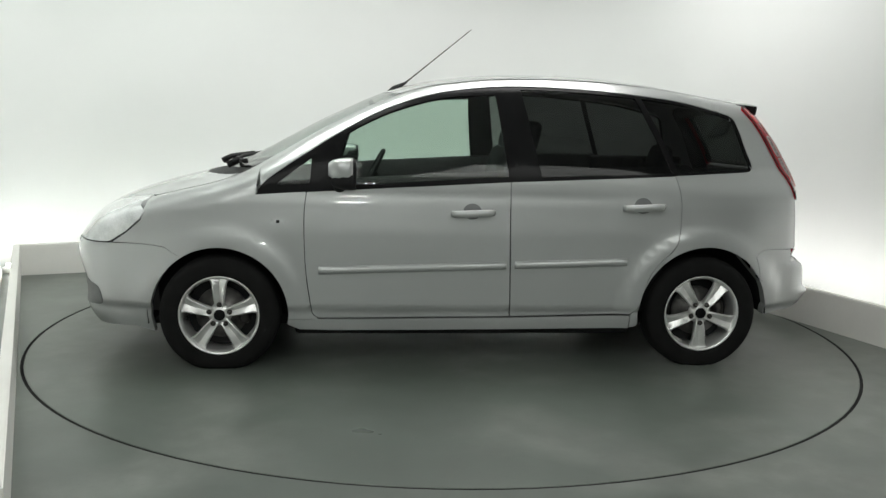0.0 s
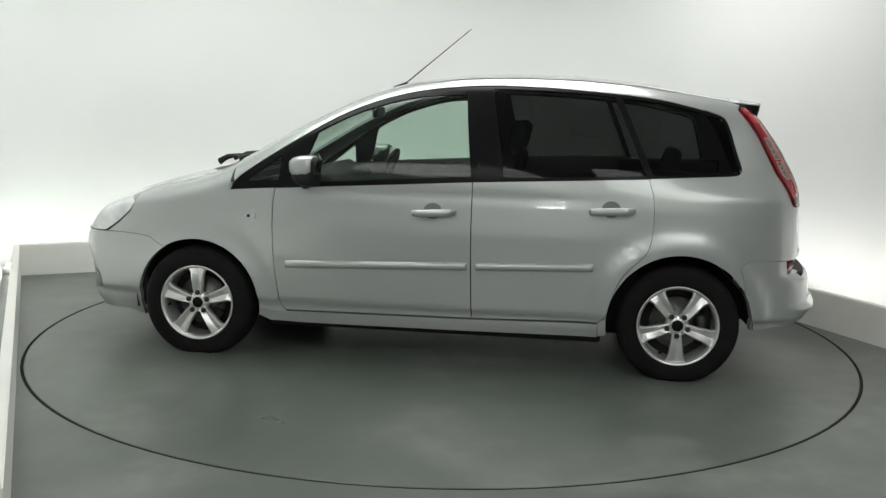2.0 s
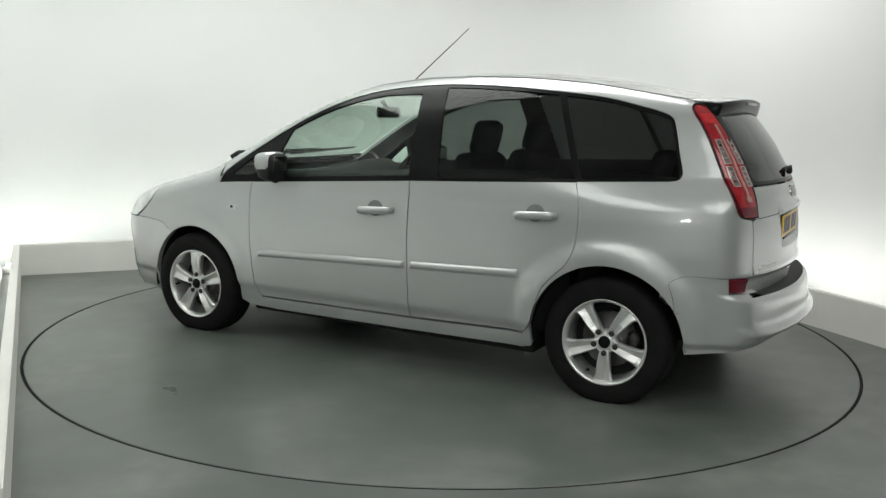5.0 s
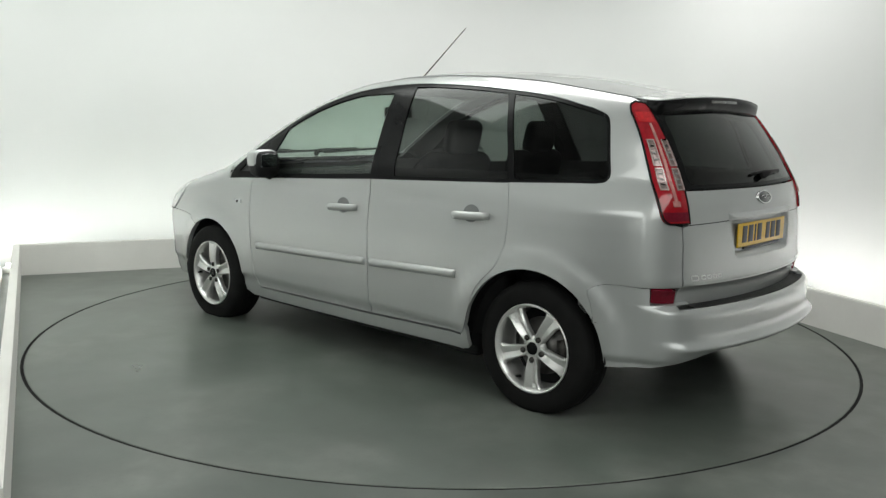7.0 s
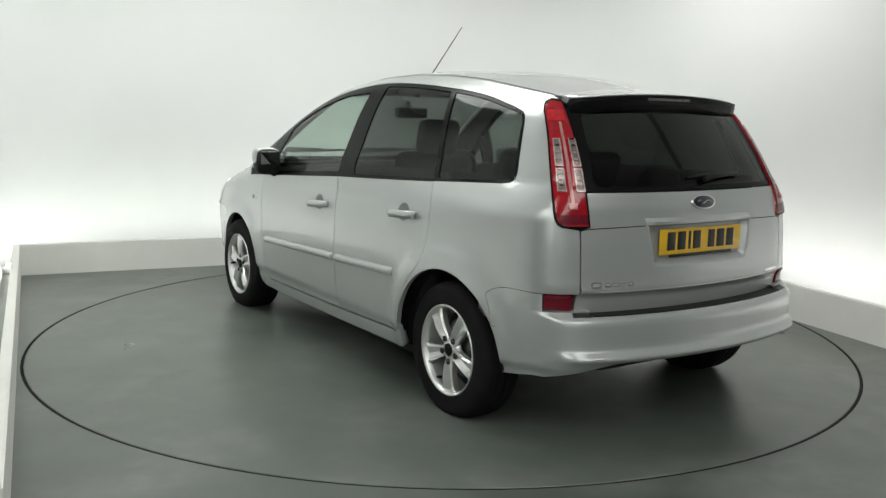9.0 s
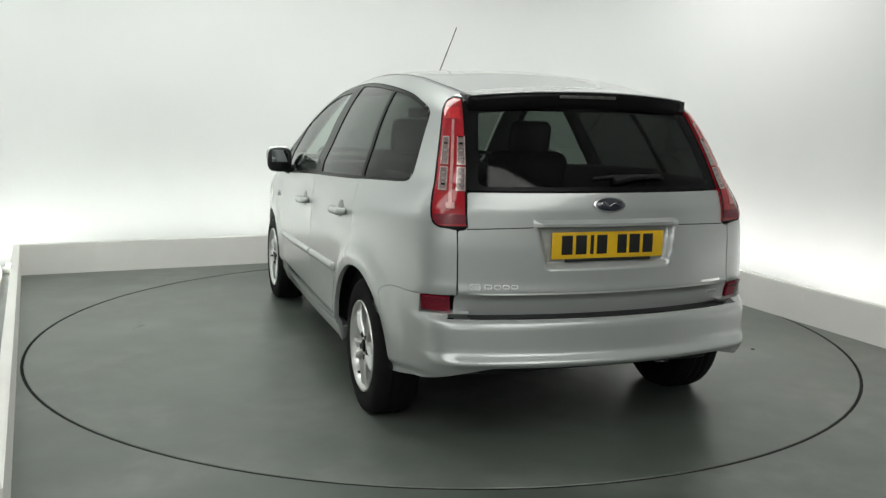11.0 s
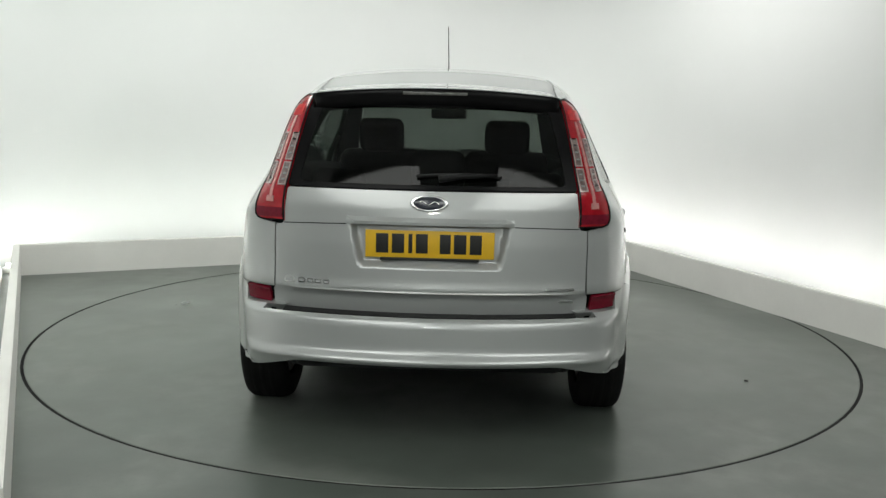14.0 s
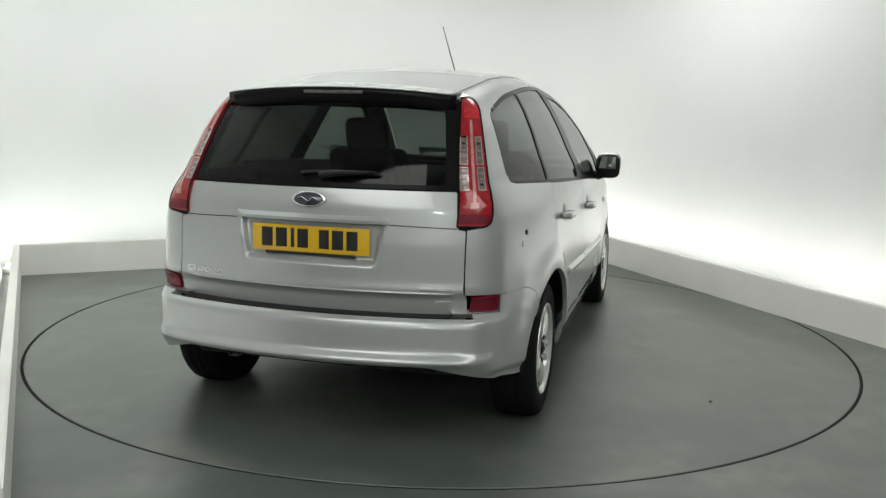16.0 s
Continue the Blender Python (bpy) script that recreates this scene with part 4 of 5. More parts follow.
        if h > 0.012:
            band("model_badge_bar", ring, hole, on_back, CHROME, g, 0.003, 0.003, label="chrome badge bar", rows=1)
        else:
            sheet("model_badge_bar", ring, on_back, CHROME, g, 0.05, 0, 0.003, 0.003, label="chrome badge bar")
    # spoiler over the glass: silver skin above, black below
    def blade(half, ring_of):
        bm = bmesh.new()
        rows = []
        for k in range(29):
            y = half * (k / 14 - 1)
            u = abs(y) / 0.512
            x1 = 1.772 - 0.055 * u ** 3
            z1 = 1.481 - 0.026 * u ** 2
            z0 = surface_z(1.57, abs(y))
            rows.append([bm.verts.new((x, y, z)) for x, z in ring_of(u, x1, z1, z0)])
        m = len(rows[0])
        for a, b in zip(rows, rows[1:]):
            for k in range(m):
                bm.faces.new((a[k], a[(k + 1) % m], b[(k + 1) % m], b[k]))
        bm.faces.new(rows[0])
        bm.faces.new(rows[-1][::-1])
        return fix(bm)
    sp = part("roof_spoiler", blade(0.524, lambda u, x1, z1, z0: [(1.57, z0 - 0.003), (1.66, z1 + (z0 - z1) * 0.5 - 0.006), (x1 - 0.03, z1 - 0.004), (x1, z1 - 0.005), (x1 - 0.002, z1 - 0.028), (x1 - 0.012, z1 - 0.070), (x1 - 0.035, z1 - 0.080), (1.62, z0 - 0.10)]),
              GLOSSBLACK, car, "gloss black roof spoiler over the rear glass")
    part("spoiler_skin", blade(0.505, lambda u, x1, z1, z0: [(1.57, z0 + 0.0005), (1.66, z1 + (z0 - z1) * 0.5 - 0.001), (x1 - 0.03, z1 + 0.001), (x1 - 0.010, z1 - 0.0005), (x1 - 0.010, z1 - 0.005), (1.66, z1 + (z0 - z1) * 0.5 - 0.012), (1.57, z0 - 0.010)]),
         PAINT, sp, "silver top skin of the spoiler")
    part("brake_light", box(bmesh.new(), 1.755, -0.135, 1.449, 1.7735, 0.135, 1.463, 0.003), BRAKELENS, sp, "smoked high brake light")
    # bumper
    lo_line, up_line = [], []
    for a in np.linspace(-0.86, 0.86, 45):
        lo_line.append(np.array((a, 0.300 + 0.075 * (1 - np.clip((abs(a) - 0.42) / 0.25, 0, 1)) if abs(a) < 0.67 else 0.300)))
    ref_in, ref_out = [float(back_angle(np.array([on_back([(-y, 0.62)])[0]]))[0][0]) for y in (0.659, 0.767)]
    for a in list(np.linspace(0.86, ref_out + 0.001, 8)) + [ref_out] + list(np.linspace(ref_out, ref_in, 6)) + list(np.linspace(ref_in - 0.002, -ref_in + 0.002, 31)) + list(np.linspace(-ref_in, -ref_out, 6)) + [-ref_out] + list(np.linspace(-ref_out - 0.001, -0.86, 8)):
        top = 0.656 if abs(a) > ref_out else (0.582 if abs(a) >= ref_in else 0.5665)
        up_line.append(np.array((a, top)))
    ends = back_angle(on_side([p for p in arc(WHEEL_X, 0.306, 0.373, -3, 60, 8)] + REAR_SEAM[2:]))
    left = [np.array(p) for p in ends]
    keep = max(p[0] for p in left) - 0.16
    lo_line = [p for p in lo_line if abs(p[0]) < keep - 0.1]
    up_line = [p for p in up_line if abs(p[0]) < min(p2[0] for p2 in left) - 0.01]
    right = [np.array((-p[0], p[1])) for p in left[::-1]]
    b = sheet("rear_bumper", lo_line + left + up_line + right, round_back, PAINT, car, (0.04, 0.006), 0.002, 0.04, 0.0, low=True)
    for s in (1, -1):
        bm = bmesh.new()
        rows = []
        for a in np.linspace(ref_in - 0.06, ref_out + 0.02, 9):
            p, q = round_back([(a, 0.580)], True)[0], round_back([(a, 0.583)])[0]
            away = np.array((math.cos(a), -math.sin(a), 0.0))
            rows.append([bm.verts.new((v[0], v[1] * s, v[2])) for v in (p - away * 0.001, q - away * 0.02 + np.array((0, 0, 0.004)), q - away * 0.02 - np.array((0, 0, 0.02)), p - away * 0.02 - np.array((0, 0, 0.02)))])
        for a, c2 in zip(rows, rows[1:]):
            for k in range(4):
                bm.faces.new((a[k], a[(k + 1) % 4], c2[(k + 1) % 4], c2[k]))
        part("bumper_ledge", fix(bm), PAINT, b, smooth=False)
    # black load pad on the bumper's top
    bm = bmesh.new()
    rows = []
    for k in range(25):
        y = -0.60 + 1.20 * k / 24
        xa, xb = float(on_back([(y, 0.56)])[0][0]) - 0.03, float(on_back([(y, 0.5645)], True)[0][0]) - 0.003
        rows.append([bm.verts.new(v) for v in ((xa, y, 0.535), (xa, y, 0.571), (xb, y, 0.5685), (xb, y, 0.535))])
    for a, c2 in zip(rows, rows[1:]):
        for k in range(4):
            bm.faces.new((a[k], a[(k + 1) % 4], c2[(k + 1) % 4], c2[k]))
    part("bumper_pad", fix(bm), BLACK, b, "black textured load pad", smooth=False)


def build_front_and_top(car):
    # roof
    side = [(x, edge_y(x) - 0.022) for x in np.linspace(-0.36, 1.60, 30)]
    outline = [np.array((x, -y)) for x, y in side] + [np.array((1.602, y)) for y in np.linspace(-0.48, 0.48, 13)]
    outline += [np.array((x, y)) for x, y in side[::-1]] + [np.array((-0.455 + 0.32 * y * y, y)) for y in np.linspace(0.50, -0.50, 13)]
    sheet("roof", outline, on_top, PAINT, car, 0.05, 0.001, 0.012)
    for s in (False, True):
        strip = [np.array((x, -edge_y(x) + 0.021)) for x in np.linspace(-0.36, 1.64, 30)] + [np.array((x, -edge_y(x) + 0.002)) for x in np.linspace(1.64, -0.36, 30)]
        sheet("roof_gutter", strip, on_top, TRIM_SHADE, car, (0.06, 0.04), 0, 0.01, -0.004, mirror=s, label="grey roof gutter strip")
    # windscreen
    ws = [np.array((x, -edge_y(x) + 0.006)) for x in np.linspace(-1.12, -0.37, 16)]
    top_edge = [np.array((-0.46 + 0.32 * y * y, y)) for y in np.linspace(-0.50, 0.50, 13)]
    base = [np.array((-1.37 + 0.42 * y * y, y)) for y in np.linspace(0.68, -0.68, 15)]
    w = sheet("windscreen", ws + top_edge + [p * [1, -1] for p in ws[::-1]] + base, on_top, SCREEN, car, 0.05, 0.002, 0, 0)
    w.visible_shadow = False
    # hood
    hs = [(x, edge_y(x) - 0.003) for x in np.linspace(-1.72, -1.18, 10)]
    nose = [np.array((hood_nose(y), y)) for y in np.linspace(0.66, -0.66, 19)]
    tail = [np.array((-1.50 + 0.55 * y * y, y)) for y in np.linspace(-0.70, 0.70, 15)]
    sheet("hood", nose + [np.array((x, -y)) for x, y in hs if x > -1.70 and x < -1.21] + tail + [np.array((x, y)) for x, y in hs[::-1] if x > -1.70 and x < -1.21], on_top, PAINT, car, 0.05, 0.002)
    # cowl under the wipers
    cowl = [np.array((-1.505 + 0.55 * y * y, y)) for y in np.linspace(-0.69, 0.69, 15)] + [np.array((-1.36 + 0.42 * y * y, y)) for y in np.linspace(0.69, -0.69, 15)]
    cw = sheet("cowl", cowl, on_top, BLACK, car, 0.05, 0.001, 0.02, -0.004, label="black plastic cowl")
    for y0, y1 in ((-0.55, 0.02), (0.08, 0.60)):
        bm = bmesh.new()
        p = on_top([(-1.36 + 0.42 * (y0 + (y1 - y0) * k / 8) ** 2 + 0.02 + 0.03 * k / 8, y0 + (y1 - y0) * k / 8) for k in range(9)])
        tube(bm, [tuple(a + np.array((0, 0, 0.024))) for a in p], [0.014, 0.013, 0.012, 0.011, 0.010, 0.009, 0.008, 0.007, 0.006], 8)
        tube(bm, [tuple(p[0] + np.array((-0.10, 0.0, 0.0))), tuple(p[0] + np.array((-0.05, 0, 0.03))), tuple(p[4] + np.array((0, 0, 0.034)))], [0.020, 0.016, 0.009], 8)
        part("front_wiper", fix(bm), BLACK, car, "black front wiper")
    # front bumper
    line = [np.array((a, 0.215)) for a in np.linspace(-0.78, 0.78, 30)]
    ends = front_angle(on_side([p for p in arc(-WHEEL_X, 0.292, 0.361, 197, 122, 10)] + [(-1.60, 0.651), (-1.70, 0.663), (-1.80, 0.667)]))
    right_end = [np.array(p) for p in ends]
    up = [np.array((a, 0.666)) for a in np.linspace(0.80, -0.70, 31)]
    lim = right_end[0][0] - 0.05
    line = [p for p in line if abs(p[0]) < lim]
    up = [p for p in up if abs(p[0]) < right_end[-1][0] - 0.02]
    fb = sheet("front_bumper", line + right_end + up + [np.array((-p[0], p[1])) for p in right_end[::-1]], round_front, PAINT, car, (0.04, 0.03), 0.0005, 0.03)
    lower = dense(soften([(-0.36, 0.27), (0.36, 0.27), (0.34, 0.44), (-0.34, 0.44)], 0.03), 0.05)
    sheet("air_intake", lower, round_front, BLACK, fb, (0.04, 0.03), 0, 0.004, 0.003, label="black lower air intake")
    grille = dense(soften([(-0.30, 0.58), (0.30, 0.58), (0.34, 0.655), (-0.34, 0.655)], 0.02), 0.05)
    sheet("grille", grille, round_front, BLACK, fb, (0.04, 0.03), 0, 0.004, 0.004, label="black upper grille")
    for s in (1, -1):
        # Flat grey patch puts the shading of the bumper's recessed facets into colour.
        fog = soften([(s * 0.47, 0.31), (s * 0.68, 0.33), (s * 0.66, 0.43), (s * 0.50, 0.47)], 0.03)
        sheet("fog_recess_shade", fog, round_front, TRIM_SHADE, fb, (0.04, 0.03), 0, 0.004, 0.003, label="flat grey patch painting the shaded facets of the fog lamp recess")
    edge = front_angle(on_top([(hood_nose(y) - 0.003, -y) for y in np.linspace(-0.355, 0.355, 15)]))
    strip = [np.array((a, 0.668)) for a in np.linspace(-float(edge[-1][0]), float(edge[-1][0]), 15)]
    sheet("nose_panel", strip + [np.array(p) for p in edge[::-1]], round_front, PAINT, car, (0.04, 0.02), 0.001)
    carrier = [np.array((a, 0.30)) for a in np.linspace(-0.9, 0.9, 20)] + [np.array((a, 0.74)) for a in np.linspace(0.9, -0.9, 20)]
    sheet("nose_carrier", carrier, round_front, BLACK, car, 0.05, 0, 0, -0.035)


BADGE = mat("badge_dark", (0.02, 0.022, 0.035), 0.2, 0, 0.8)


def build_wheel(car, x, side, spin):
    """A wheel under the car: tyre, rim, spokes, hub cap, nuts and brake disc."""
    w = new("wheel")
    w.parent = car
    hub_z, hub_y = (0.290, 0.798) if x < 0 else (0.300, 0.780)
    w.location = (x, side * hub_y, hub_z)
    w.rotation_euler = (0, 0, 0) if side < 0 else (0, 0, math.pi)
    # outside faces -y in the wheel's own space
    prof = [(0.206, 0.085), (0.214, 0.098), (0.235, 0.102), (0.275, 0.104), (0.300, 0.095), (0.312, 0.078), (0.316, 0.05), (0.3165, 0.0)]
    prof = prof + [(r, -h) for r, h in prof[::-1][1:]]
    bm = lathe(bmesh.new(), prof, 72)
    for v in bm.verts:
        v.co.z = max(v.co.z, -hub_z)
    part("tyre", fix(bm), RUBBER, w, "black rubber tyre")
    bm = bmesh.new()
    for k in range(3):
        lathe(bm, [(0.3145, -0.052 + 0.04 * k), (0.3175, -0.050 + 0.04 * k), (0.3175, -0.028 + 0.04 * k), (0.3145, -0.026 + 0.04 * k)], 64)
    for v in bm.verts:
        v.co.z = max(v.co.z, -hub_z)
    part("tread", fix(bm), RUBBER, w)
    bm = lathe(bmesh.new(), [(0.192, -0.072), (0.200, -0.094), (0.209, -0.104), (0.2125, -0.101), (0.2125, -0.092), (0.206, -0.08), (0.19, 0.05), (0.19, 0.08)], 64)
    rim = part("rim", fix(bm), ALLOY, w, "five-spoke silver alloy rim")
    for k in range(5):
        a = radians(spin + 72 * k)
        bm = bmesh.new()
        rows = []
        for j in range(11):
            f = j / 10
            r = 0.036 + 0.163 * f
            wd = 0.022 + 0.022 * f ** 0.8 + 0.020 * max(0, (f - 0.78) / 0.22) ** 2
            dp = -0.076 - 0.020 * math.sin(math.pi * (0.12 + 0.74 * f))
            valley = 0.024 * min(1, 3 * f) * (1 - 0.6 * f) + 0.002
            row = [(-wd * 0.86, dp + 0.040), (-wd, dp + 0.010), (-wd * 0.86, dp + 0.001), (-wd * 0.74, dp), (0, dp + valley), (wd * 0.74, dp), (wd * 0.86, dp + 0.001), (wd, dp + 0.010), (wd * 0.86, dp + 0.040)]
            rows.append([bm.verts.new((r * math.cos(a) - u * math.sin(a), h, r * math.sin(a) + u * math.cos(a))) for u, h in row])
        for p, q in zip(rows, rows[1:]):
            for i in range(8):
                bm.faces.new((p[i], p[i + 1], q[i + 1], q[i]))
        part("spoke", fix(bm), ALLOY, w, smooth=False)
        b = radians(spin + 72 * k)
        bm = lathe(bmesh.new(), [(0.0135, 0.004), (0.0135, -0.0035), (0.0105, -0.004), (0.0095, 0.001), (0.0085, -0.005), (0.005, -0.007), (0.0001, -0.007)], 14)
        bmesh.ops.translate(bm, verts=bm.verts, vec=(0.056 * math.cos(b), -0.0865, 0.056 * math.sin(b)))
        part("wheel_nut", fix(bm), DARKMETAL, w)
    bm = lathe(bmesh.new(), [(0.062, -0.055), (0.058, -0.076), (0.040, -0.083), (0.030, -0.086)], 32)
    part("hub", fix(bm), ALLOY, w)
    bm = lathe(bmesh.new(), [(0.031, -0.084), (0.029, -0.091), (0.024, -0.093), (0.0001, -0.094)], 24)
    part("hub_cap", fix(bm), GLOSSBLACK, w, "dark centre cap")
    v = radians(187 if x < 0 else 242)
    bm = tube(bmesh.new(), [(0.178 * math.cos(v), -0.060, 0.178 * math.sin(v)), (0.168 * math.cos(v), -0.095, 0.168 * math.sin(v))], [0.008, 0.006], 8)
    part("tyre_valve", fix(bm), BLACK, w, "black tyre valve")
    bm = lathe(bmesh.new(), [(0.0001, -0.020), (0.078, -0.024), (0.083, -0.006), (0.138, -0.006), (0.138, 0.012), (0.0001, 0.016)], 40)
    part("brake_disc", fix(bm), STEEL, w, "steel brake disc")
    caliper = [(0.128 * math.cos(radians(q)), -0.012, 0.128 * math.sin(radians(q))) for q in range(-24, 25, 8)]
    part("brake_caliper", fix(tube(bmesh.new(), caliper, [0.026, 0.032, 0.034, 0.034, 0.034, 0.032, 0.026], 8)), DARKMETAL, w, "dark brake caliper")
    bm = lathe(bmesh.new(), [(0.188, 0.03), (0.0001, 0.03)], 32)
    part("brake_shield", fix(bm), BLACK, w)


def build_mirror(car, side):
    m = new("door_mirror")
    m.parent = car
    tagged(m, "black door mirror with a silver cap")
    s = side
    bm = bmesh.new()
    def shell(bm, x0, x1, y0, y1, z0, z1, n=5):
        rows = []
        for k, (t, sc) in enumerate(((0, 0.55), (0.18, 0.82), (0.45, 0.95), (0.8, 1.0), (1.0, 0.97))):
            cy, cz, hy, hz = (y0 + y1) / 2, (z0 + z1) / 2, (y1 - y0) / 2 * sc, (z1 - z0) / 2 * sc
            ring = []
            for a in range(20):
                c, d = math.cos(2 * math.pi * a / 20), math.sin(2 * math.pi * a / 20)
                e = 0.58
                ring.append(bm.verts.new((x0 + (x1 - x0) * t, s * (cy + hy * math.copysign(abs(c) ** e, c)), cz + hz * math.copysign(abs(d) ** e, d))))
            rows.append(ring)
        for p, q in zip(rows, rows[1:]):
            for a in range(20):
                bm.faces.new((p[a], p[(a + 1) % 20], q[(a + 1) % 20], q[a]))
        bm.faces.new(rows[0])
        bm.faces.new(rows[-1][::-1])
        return fix(bm)
    part("mirror_housing", shell(bm, -0.732, -0.603, 0.874, 1.032, 0.970, 1.130), BLACK, m)
    cap = shell(bmesh.new(), -0.744, -0.618, 0.877, 1.035, 1.016, 1.138)
    part("mirror_cap", cap, PAINT, m, "silver mirror cap")
    bm = box(bmesh.new(), -0.6065, s * 0.949 - 0.057, 0.995, -0.604, s * 0.949 + 0.057, 1.114, 0.001, Matrix.Translation((-0.605, 0, 1.055)) @ pose(0, 0, 0, 0, 9, 0) @ Matrix.Translation((0.609, 0, -1.055)))
    part("mirror_glass", bm, MIRROR, m, "mirror glass", smooth=False)
    bm = bmesh.new()
    tube(bm, [(-0.70, s * 0.845, 0.975), (-0.685, s * 0.885, 0.985), (-0.68, s * 0.93, 1.01)], [0.035, 0.032, 0.035], 12)
    part("mirror_arm", fix(bm), BLACK, m)


def build_seat(car, x, y, w, tall, lean=14):
    seat = new("seat")
    seat.parent = car
    seat.location = (x, y, 0.30)
    tagged(seat, "dark cloth car seat with headrest")
    part("cushion", box(bmesh.new(), -0.28, -w / 2, 0.0, 0.24, w / 2, 0.26, 0.06), CLOTH, seat)
    m = pose(0.20, 0, 0.20, 0, lean, 0)
    part("backrest", box(bmesh.new(), -0.06, -w / 2, 0, 0.07, w / 2, tall, 0.055, m), CLOTH, seat)
    part("headrest", box(bmesh.new(), -0.045, -0.128, tall - 0.015, 0.05, 0.128, tall + 0.185, 0.045, m), CLOTH, seat)
    bm = bmesh.new()
    for s in (-0.06, 0.06):
        tube(bm, [m @ Vector((0, s, tall - 0.02)), m @ Vector((0, s, tall + 0.10))], [0.007, 0.007], 8)
    part("headrest_posts", fix(bm), DARKMETAL, seat)


def build_interior(car):
    build_seat(car, 0.02, -0.36, 0.48, 0.68)
    build_seat(car, 0.02, 0.36, 0.48, 0.68)
    for y, tall in ((-0.47, 0.45), (0.0, 0.55), (0.47, 0.45)):
        build_seat(car, 0.92, y, 0.43, tall, 18)
    # dashboard
    bm = bmesh.new()
    rows = []
    for k in range(15):
        y = -0.70 + 1.40 * k / 14
        ring = [(-1.18, 0.93), (-1.0, 0.99), (-0.80, 1.005 + (0.04 if 0.18 < y < 0.55 else 0)), (-0.70, 0.97), (-0.68, 0.90), (-0.74, 0.70), (-0.80, 0.45), (-1.18, 0.45)]
        rows.append([bm.verts.new((x, y, z)) for x, z in ring])
    for a, b in zip(rows, rows[1:]):
        for k in range(8):
            bm.faces.new((a[k], a[(k + 1) % 8], b[(k + 1) % 8], b[k]))
    bm.faces.new(rows[0])
    bm.faces.new(rows[-1][::-1])
    part("dashboard", fix(bm), BLACK, car, "black dashboard")
    # steering wheel on the right
    sw = new("steering_wheel")
    sw.parent = car
    sw.location = (-0.52, 0.36, 0.955)
    sw.rotation_euler = (0, radians(-62), 0)
    bm = bmesh.new()
    ring = [(0.185 * math.cos(2 * math.pi * k / 40), 0.185 * math.sin(2 * math.pi * k / 40), 0) for k in range(41)]
    tube(bm, ring, [0.015] * 41, 10, False)
    part("wheel_rim", fix(bm), BLACK, sw)
    bm = box(bmesh.new(), -0.07, -0.075, -0.04, 0.05, 0.075, 0.01, 0.02)
    for a in (0, 180, 270):
        box(bm, 0.04, -0.02, -0.015, 0.18, 0.02, 0.0, 0.004, pose(0, 0, 0, 0, 0, a + 90))
    part("wheel_centre", bm, BLACK, sw)
    # rear-view mirror
    rv = new("rear_view_mirror")
    rv.parent = car
    part("mirror_case", box(bmesh.new(), -0.50, -0.12, 1.335, -0.465, 0.12, 1.405, 0.015), BLACK, rv)
    part("mirror_stem", tube(bmesh.new(), [(-0.49, 0, 1.40), (-0.53, 0, 1.44)], [0.012, 0.015], 8), BLACK, rv)
    # floor, bulkheads and side trims inside
    bm = box(bmesh.new(), -1.75, -0.58, 0.165, 1.30, 0.58, 0.30, 0.03)
    part("underbody", bm, BLACK, car, "black underbody")
    bm = box(bmesh.new(), -0.93, -0.80, 0.165, 0.93, 0.80, 0.30, 0.02)
    part("cabin_floor", bm, BLACK, car)
    part("rear_underbody", box(bmesh.new(), 1.20, -0.56, 0.315, 1.98, 0.56, 0.42, 0.04), BLACK, car, "black rear underbody")
    bm = box(bmesh.new(), 1.10, -0.60, 0.30, 1.90, 0.60, 0.80, 0.03)
    part("boot_floor", bm, CLOTH, car, "dark boot liner")
    bm = box(bmesh.new(), -2.0, -0.56, 0.24, -1.15, 0.56, 0.80, 0.08)
    part("engine_bay", bm, BLACK, car)
    for s in (-1, 1):
        bm = bmesh.new()
        rows = [[bm.verts.new((x, s * y, z)) for y, z in ((0.83, 0.30), (0.74, 0.30), (0.72, 0.80), (0.745, zt), (0.785, zt + 0.012), (0.825, zt - 0.02))]
                for x, zt in ((-0.90, 0.985), (-0.5, 1.02), (0.2, 1.062), (0.7, 1.085), (1.10, 1.095))]
        for a, b in zip(rows, rows[1:]):
            for k in range(6):
                bm.faces.new((a[k], a[(k + 1) % 6], b[(k + 1) % 6], b[k]))
        bm.faces.new(rows[0])
        bm.faces.new(rows[-1][::-1])
        part("door_trim", fix(bm), BLACK, car, "black inner door trim")
        part("boot_trim", box(bmesh.new(), 1.05, s * 0.68 - 0.03, 0.66, 1.72, s * 0.68 + 0.03, 1.10, 0.025), BLACK, car)
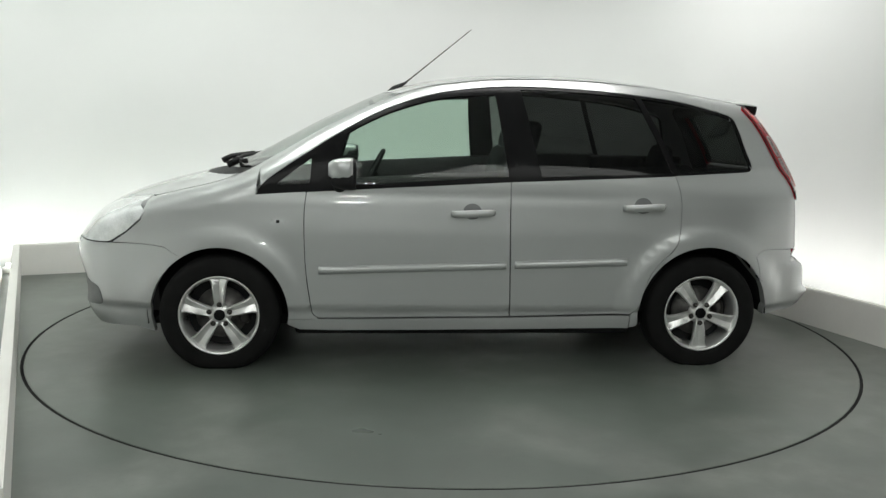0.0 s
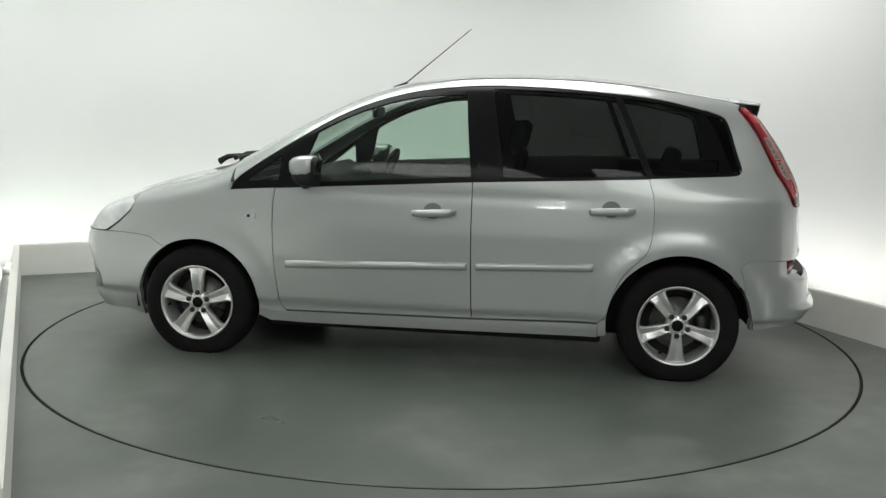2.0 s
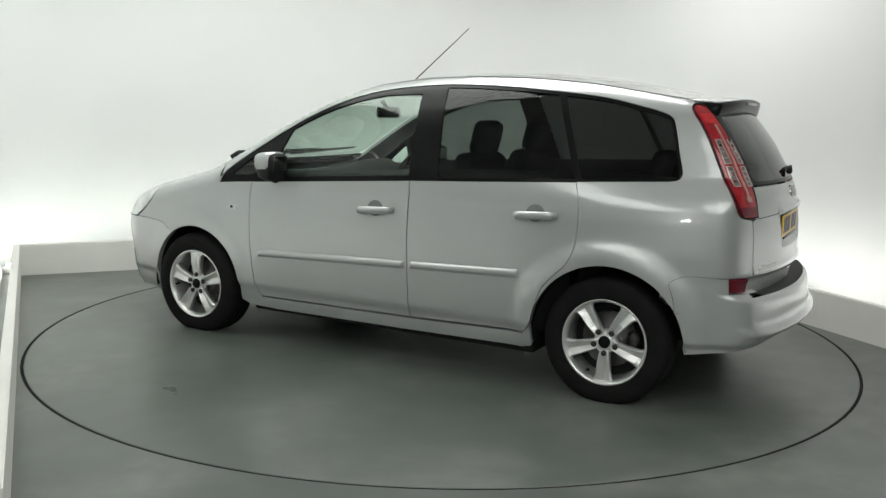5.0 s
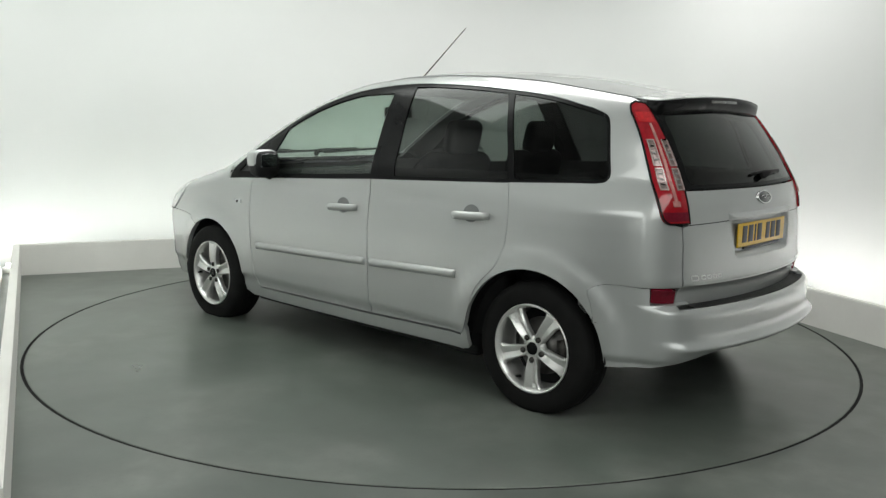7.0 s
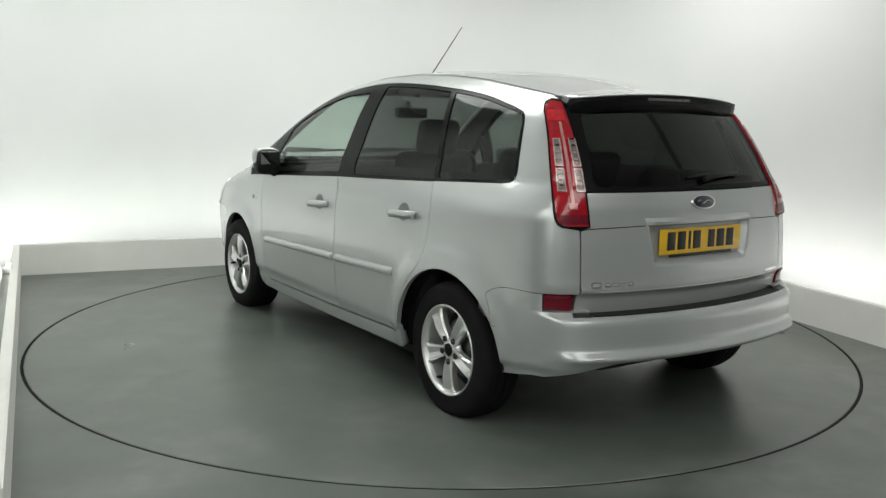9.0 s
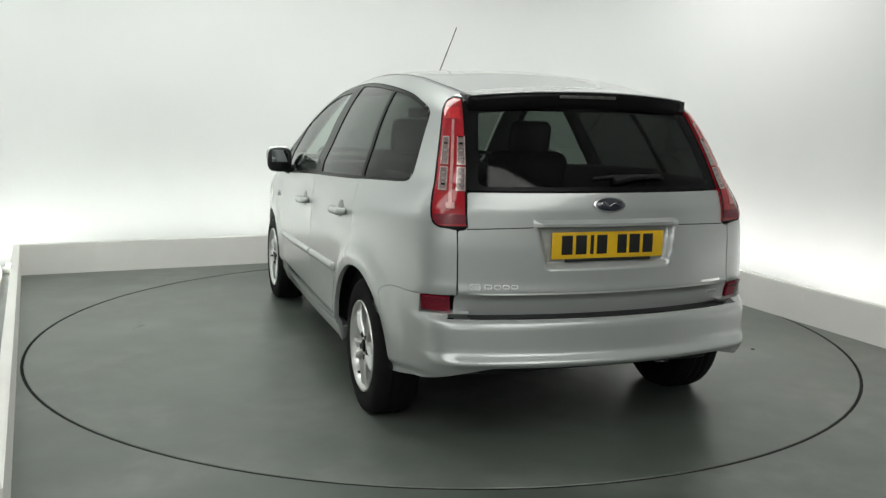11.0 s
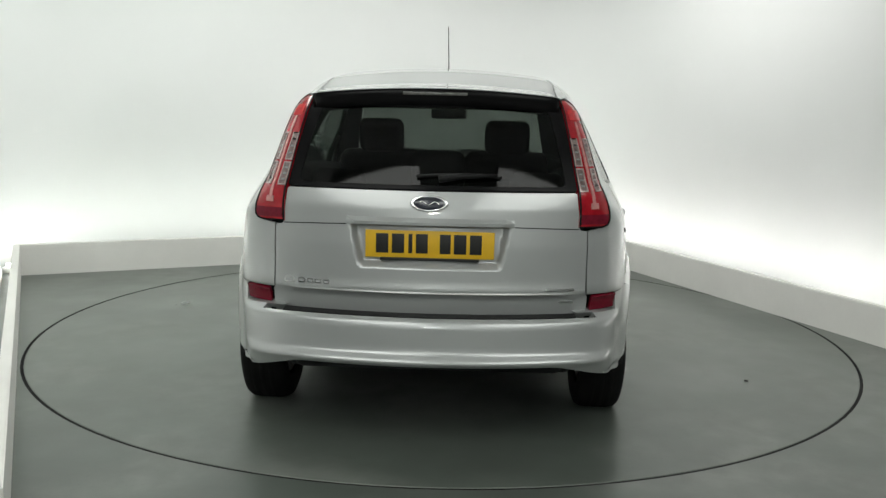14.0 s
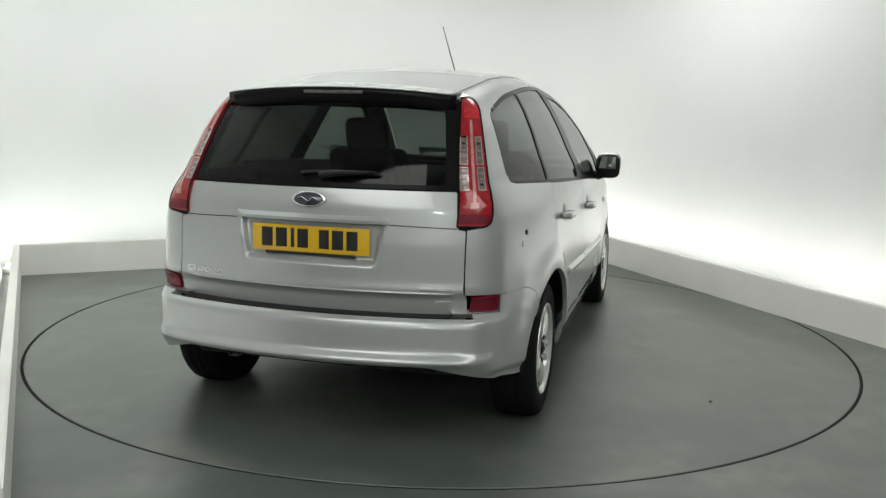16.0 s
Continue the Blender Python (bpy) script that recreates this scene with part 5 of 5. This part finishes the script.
    # wheel arch liners
    for wx in (-WHEEL_X, WHEEL_X):
        lo = -12 if wx < 0 else -1
        for s in (-1, 1):
            bm = bmesh.new()
            rows = []
            for k in range(25):
                a = radians(lo + (190 - lo) * k / 24)
                rows.append([bm.verts.new((wx + r * math.cos(a), s * y, WHEEL_Z + r * math.sin(a))) for r, y in ((ARCH + 0.025, 0.850), (ARCH + 0.010, 0.60), (0.05, 0.60))])
            for a, b in zip(rows, rows[1:]):
                for k in range(2):
                    bm.faces.new((a[k], a[k + 1], b[k + 1], b[k]))
            part("arch_liner", fix(bm), BLACK, car, "black wheel arch liner")
    # headlining
    lining = [np.array((x, -0.50)) for x in np.linspace(-0.36, 1.60, 12)] + [np.array((x, 0.50)) for x in np.linspace(1.60, -0.36, 12)]
    sheet("headlining", lining, on_top, LINING, car, 0.08, 0, 0.004, -0.03, label="pale headlining")


def build_antenna(car):
    a = new("roof_antenna")
    a.parent = car
    tagged(a, "thin black whip antenna on the roof")
    z = surface_z(-0.382, 0.0)
    bm = bmesh.new()
    tube(bm, [(-0.412, 0, z - 0.03), (-0.377, 0, z + 0.004), (-0.342, 0, z + 0.022), (-0.302, 0, z + 0.043)], [0.020, 0.018, 0.012, 0.007], 12)
    part("antenna_base", fix(bm), BLACK, a)
    bm = bmesh.new()
    p, q = Vector((-0.312, 0, z + 0.038)), Vector((0.090, 0.0, 1.884))
    tube(bm, [p + (q - p) * k / 10 for k in range(11)], [0.0045 - 0.0002 * k for k in range(11)], 8)
    part("antenna_rod", fix(bm), DARKMETAL, a)


def build_car():
    car = thing("car", "silver compact people carrier with privacy glass, parked on the turntable", "car")
    for mirror in (False, True):
        build_side(car, mirror)
        build_mirror(car, 1 if mirror else -1)
    build_front_and_top(car)
    build_rear(car)
    for x, spin in ((-WHEEL_X, 90), (WHEEL_X, -90)):
        for side in (-1, 1):
            build_wheel(car, x, side, spin)
    build_interior(car)
    build_antenna(car)
    return car


CAR = build_car()


# ---- what moves: the turntable and the car on it ----
def motions():
    times = [k * 0.8 for k in range(21)]
    walk(TABLE, [(t, pose(0, 0, 0, 0, 0, -turn_angle(t))) for t in times])
    walk(CAR, [(t, pose(0, 0, 0, 0, 0, -turn_angle(t)) @ pose(0.047, 0, 0)) for t in times])


motions()
